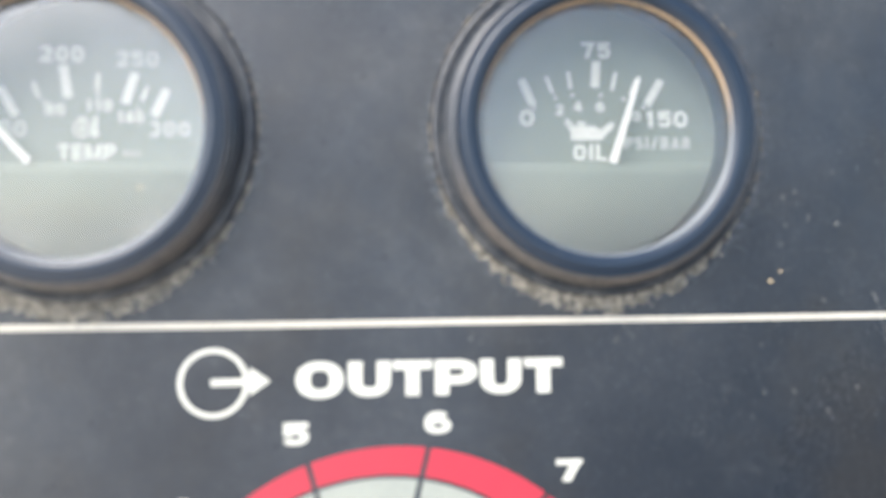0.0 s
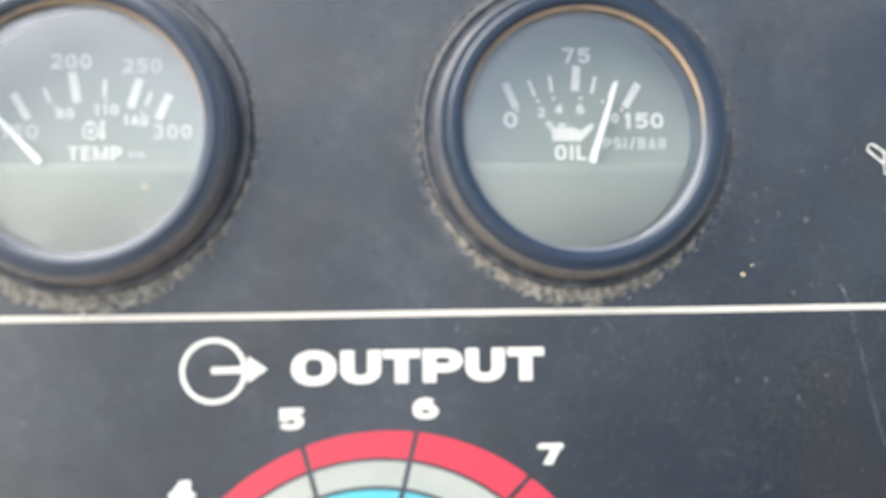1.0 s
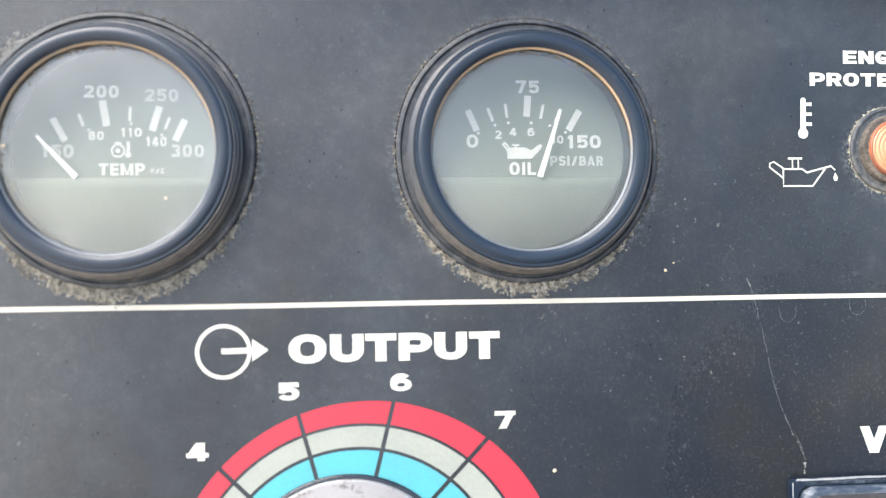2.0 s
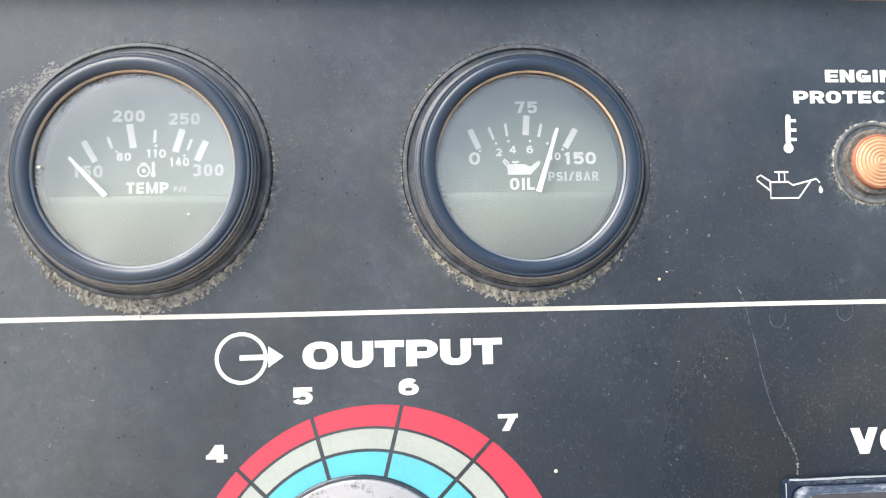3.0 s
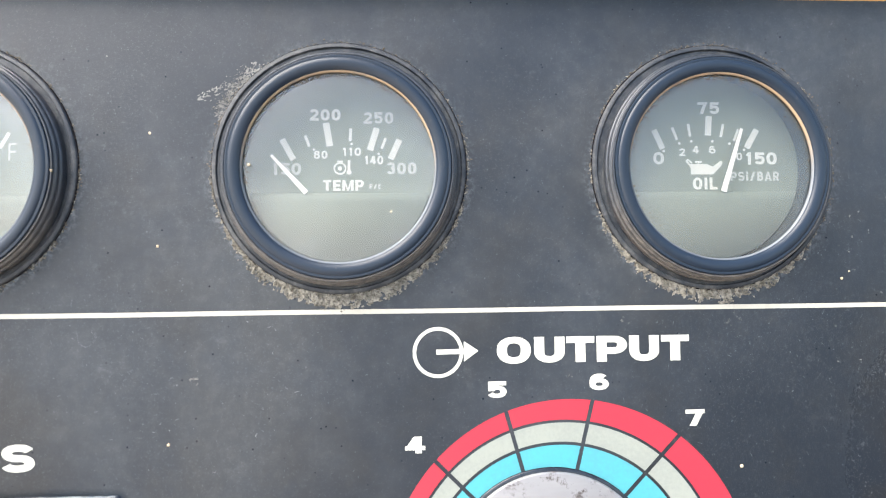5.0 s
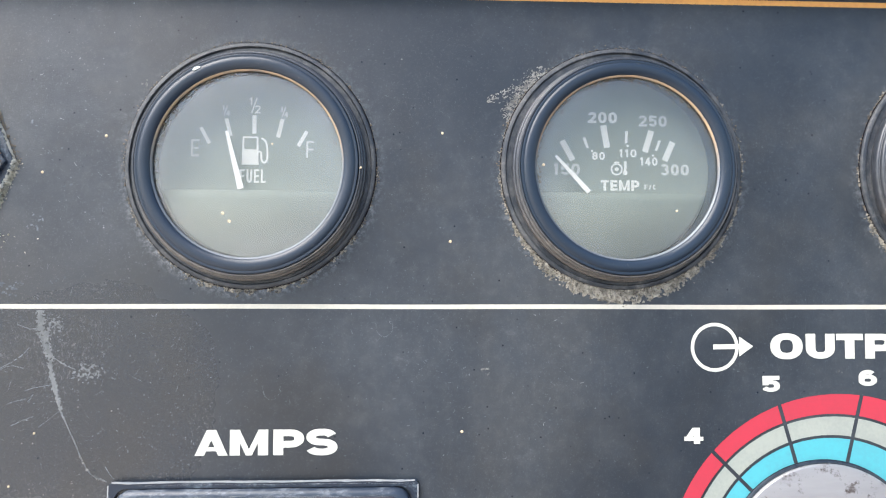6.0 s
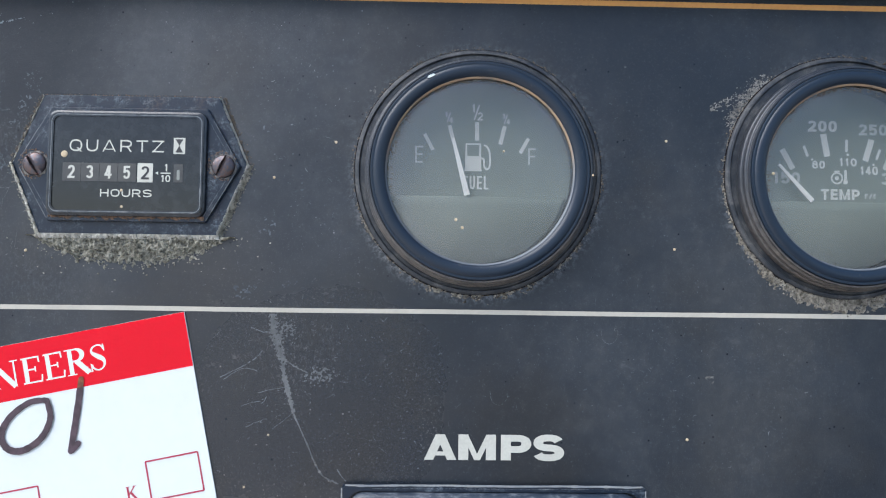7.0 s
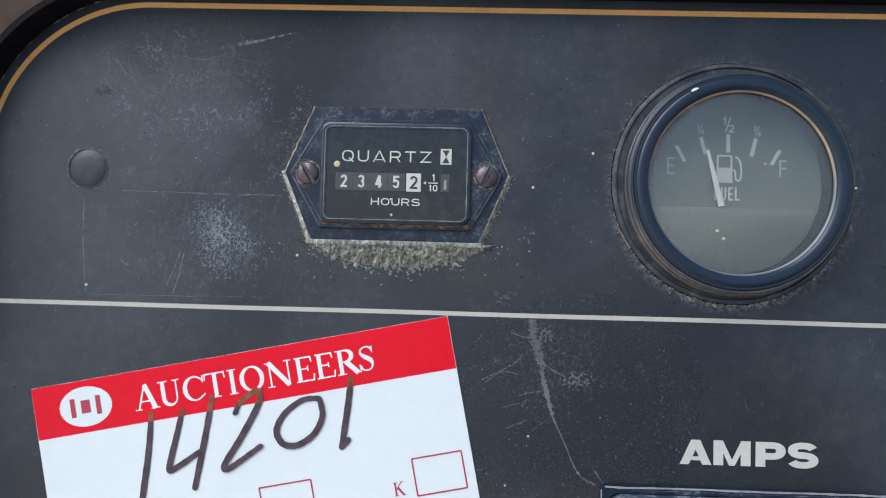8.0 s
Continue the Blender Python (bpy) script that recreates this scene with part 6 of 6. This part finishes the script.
for bx, bz, br in ((-158, 11.5, 3.2), (-148, -6, 2.6), (-156, -15.5, 4.0), (-162, -33, 5.5), (-37, -54.6, 2.4), (-150, -31, 3.0), (-129, 22, 3.0), (60, -55.5, 1.6), (75, -41.5, 2.4), (105, -41.0, 4.0), (-60, 30, 2.0)):
    film("dust_mark", M_HATCH if bx < -140 else M_FILM, bx - br * 1.6, bx + br * 1.6, bz - br * 1.3, bz + br * 1.3, 0.3,
         lambda x, z: lumps(x + 7 * bx, z, 1.7) - 0.22 - 0.7 * max(0.0, math.hypot((x - bx) / 1.3, z - bz) / br - 0.35), "faint grey dust mark")
film("smear", M_SMEAR, -42, -19, 10, 30, 0.15,
     lambda x, z: 0.9 * streaks(1.5 * x, 1.5 * z, 0.55) + 0.7 * lumps(x, z, 2.8) - 0.02 - 0.4 * max(0.0, min(near_path(x, z, SMEAR)[0], 0.6 + near_path(x, z, [(-27, 22.0), (-31, 21.0), (-36, 18.6)])[0]) - 0.9), "smeared pale dust")
film("scuff", M_FILM, 118, 160, -60, -8, 0.35,
     lambda x, z: streaks(x, z, 1.45) + 0.5 * lumps(x, z, 1.7) - 0.62 - 0.35 * max(0.0, abs(x - 142) / 12 - 0.7), "faint grey streaks")
scratch([(156.3, -32.8), (158.0, -37.2), (159.6, -44), (161.1, -50.4), (163.0, -60), (165.9, -68.6), (169.2, -74.5), (170.4, -77.7), (170.8, -83.0)], 0.13, 0.05, 0.9)
CRACK = spline([(156.3, -32.8), (158.0, -37.2), (161.1, -50.4), (165.9, -68.6), (170.4, -77.7), (170.8, -83.0)], 30)
crack_dust = bmesh.new()
crumbs(crack_dust, [(x + random.gauss(0, 0.12), z + random.gauss(0, 0.12), random.uniform(0.12, 0.42) * (1.3 if z < -70 else 0.7)) for x, z in random.sample(CRACK, 70) if abs(z - LINE_Z) > 1.2])
tagged(part("crack_dust", crack_dust, M_SMEAR, panel), "dust caught in a crack", kind="stuff")
tail = spline(DRIP[3:], 12)
part("drip_line", ribbon(tail, [0.16 + 0.42 * abs(noise.noise(Vector((x * 0.35, z * 0.35, 2.0)))) for x, z in tail], 0.05), M_DRIP, panel, "dried runnel of a drip")
branch = spline(BRANCH[:4], 12)
part("drip_line", ribbon(branch, [0.12 + 0.3 * abs(noise.noise(Vector((x * 0.5, z * 0.5, 7.0)))) for x, z in branch], 0.05), M_DRIP, panel, "dried runnel of a drip")
drip_dust = bmesh.new()
TAIL = spline(DRIP[4:], 24)
crumbs(drip_dust, [(x + random.gauss(0, 0.16), z + random.gauss(0, 0.14), random.uniform(0.12, 0.45) * (1.4 if z < -77 else 0.8)) for x, z in random.sample(TAIL, 26)])
tagged(part("drip_dust", drip_dust, M_SMEAR, panel), "dust caught along the drip", kind="stuff")
scratch([(-167.5, -55.5), (-162, -52.8), (-158.3, -50.4), (-156.5, -48.4)], 0.3, 0.04, 0.95)
scratch([(-269.5, -5.9), (-258, -6.0), (-240, -6.3), (-224.5, -6.2)], 0.3, 0.05, 0.92)
scratch([(-280.2, -8), (-280.0, -20), (-278.6, -35)], 0.24, 0.06, 0.9)
scratch([(-277.2, -35.2), (-255, -35.0), (-228.0, -34.6)], 0.14, 0.05, 0.8)
for pts, w in (([(-252.2, -22.5), (-254.2, -28), (-255.8, -32.1)], 0.3), ([(-251.2, -22.8), (-252.4, -29), (-254.0, -34.4)], 0.42), ([(-269.2, -24.6), (-268.2, -26.2), (-266.6, -26.9)], 0.5), ([(-258.2, -25.4), (-257.8, -27.0)], 0.5)):
    scratch(pts, w, 0.06, 0.9)
for pts, w in (([(-264.2, 39.2), (-263.6, 34.5), (-260.3, 30.3)], 0.24), ([(-267.1, 34.8), (-265.2, 34.9), (-263.6, 34.1)], 0.2), ([(-273.2, 31.6), (-270.3, 27.8), (-268.6, 26.7), (-267.1, 24.7)], 0.26),
               ([(-259.8, 37.3), (-260.2, 35.5), (-259.9, 33.8)], 0.18), ([(-256.0, 39.7), (-253.5, 35.8), (-253.8, 34.2), (-252.2, 31.6)], 0.24), ([(-275.3, 25.0), (-274.4, 23.4), (-272.4, 21.9)], 0.18),
               ([(-275.2, 32.3), (-274.4, 28.1)], 0.16), ([(-251.5, 24.6), (-250.5, 22.7)], 0.14), ([(-251.8, 32.0), (-248, 31.6), (-244.1, 32.5), (-239.5, 34.1)], 0.2),
               ):
    scratch(pts, w, 0.05, 0.92)
for pts, w in (([(-159.7, -42.4), (-158.2, -43.0), (-156.3, -43.6), (-154.4, -43.5)], 0.3), ([(-169.6, -45.2), (-168.4, -44.2), (-167.8, -42.6)], 0.16), ([(-157.5, -59.6), (-153.8, -58.6), (-150.1, -58.0)], 0.2),
               ([(-160.4, -68.5), (-157.8, -67.3), (-154.9, -66.1)], 0.18), ([(-153.6, -69.0), (-150.8, -66.9), (-148.1, -64.6)], 0.14), ([(-161.7, -63.0), (-159.0, -62.1), (-156.8, -61.7)], 0.16),
               ([(-166.6, -56.1), (-162.6, -53.6), (-160.1, -53.2), (-157.6, -53.9)], 0.22), ([(-136.2, -79.2), (-135.2, -80.9), (-133.9, -82.3)], 0.25), ([(-156.5, -62.3), (-155.7, -61.6), (-155.1, -60.3)], 0.22)):
    scratch(pts, w, 0.05, 0.95)
for count, mx, mz, sx, sz, a0, a1, l0, l1 in ((30, -242, -17, 12, 8, 0.8, 1.5, 1, 6), (16, -256, 28, 12, 8, -1.2, 0.6, 1, 5), (22, -150, -58, 11, 13, 0, 3.1, 0.6, 3),
                                              (45, -138, -58, 18, 13, 0, 3.1, 0.4, 2.0), (60, -100, -52, 90, 20, 0, 3.1, 0.3, 1.3), (30, -150, -20, 14, 12, 0, 3.1, 0.4, 1.6), (50, 120, -55, 45, 16, 0, 3.1, 0.4, 1.8), (40, -60, 10, 110, 22, 0, 3.1, 0.3, 1.2)):
    for _ in range(count):
        x, z, a, l = random.gauss(mx, sx), random.gauss(mz, sz), random.uniform(a0, a1), random.uniform(l0, l1)
        z = min(z, 44.0)
        if min(math.hypot(x - g0, z) for g0 in GAUGE_X.values()) < 34 or abs(z - LINE_Z) < 1.5 or (abs(x - HX) < 33 and abs(z) < 20) or (x < -172 and z < -38) or z < -81:
            continue
        scratch([(x, z), (x + 0.5 * l * math.cos(a), z + 0.5 * l * math.sin(a)), (x + l * math.cos(a), z + l * math.sin(a))], 0.10, 0.04)
# small half-moon scrapes
for x, z in ((-64.5, -43.5), (-94, -60), (167, -42), (186, -40.5)):
    scratch([(x - 2.2, z + 1.5), (x - 1.6, z - 1.2), (x + 0.4, z - 2.2), (x + 2.2, z - 0.6), (x + 2.3, z + 1.5)], 0.12, 0.04, 0.85)


def off_limits(x, z):
    """Places where loose marks would lie on another thing."""
    return (min(math.hypot(x - g0, z) for g0 in GAUGE_X.values()) < 33.8 or abs(z - LINE_Z) < 1.2 or (abs(x - HX) < 32 and abs(z) < 21) or math.hypot(x - LX, z - LZ) < 12
            or (x < -171 and z < -37) or z < -82 or z > 44 or math.hypot(x + 279.4, z) < 6.5 or math.hypot(x - RX - 4.8, z - RZ + 2.6) < 49.2)


def lint(name, fields, label):
    """Fine curled hairs and flakes of dust; fields: how many, middle, spread and the longest."""
    bm = bmesh.new()
    for count, mx, mz, sx, sz, longest in fields:
        for _ in range(count):
            x, z = random.gauss(mx, sx), random.gauss(mz, sz)
            if off_limits(x, z) or patchy(x, z, 0.12) < 0.38:
                continue
            a, turn, l = random.random() * 6.283, random.gauss(0, 0.9), longest * random.random() ** 4.5 + 0.16
            pts = [(x, z)]
            for _ in range(3):
                pts.append((pts[-1][0] + l / 3 * math.cos(a), pts[-1][1] + l / 3 * math.sin(a)))
                a += turn
            w = random.uniform(0.07, 0.2)
            ribbon(pts, [w * 0.5, w, w * 0.9, w * 0.4], 0.04 + random.random() * 0.02, bm=bm)
    tagged(part(name, bm, M_LINT, panel), label, kind="stuff")


lint("lint", ((520, 130, -62, 42, 14, 1.1), (200, 140, -20, 16, 12, 1.2), (520, -140, -60, 20, 14, 0.6), (200, -95, -55, 40, 14, 0.8), (420, -243, -16, 13, 11, 2.6), (120, -237, 36, 3.0, 2.2, 1.2), (160, -262, 30, 9, 6, 2.0), (500, -250, 20, 16, 16, 1.8),
              (160, -150, 6, 10, 20, 1.2), (140, 20, -2, 110, 24, 0.8), (150, -40, -58, 24, 12, 1.2)), "fine pale lint and dust flakes on the panel")
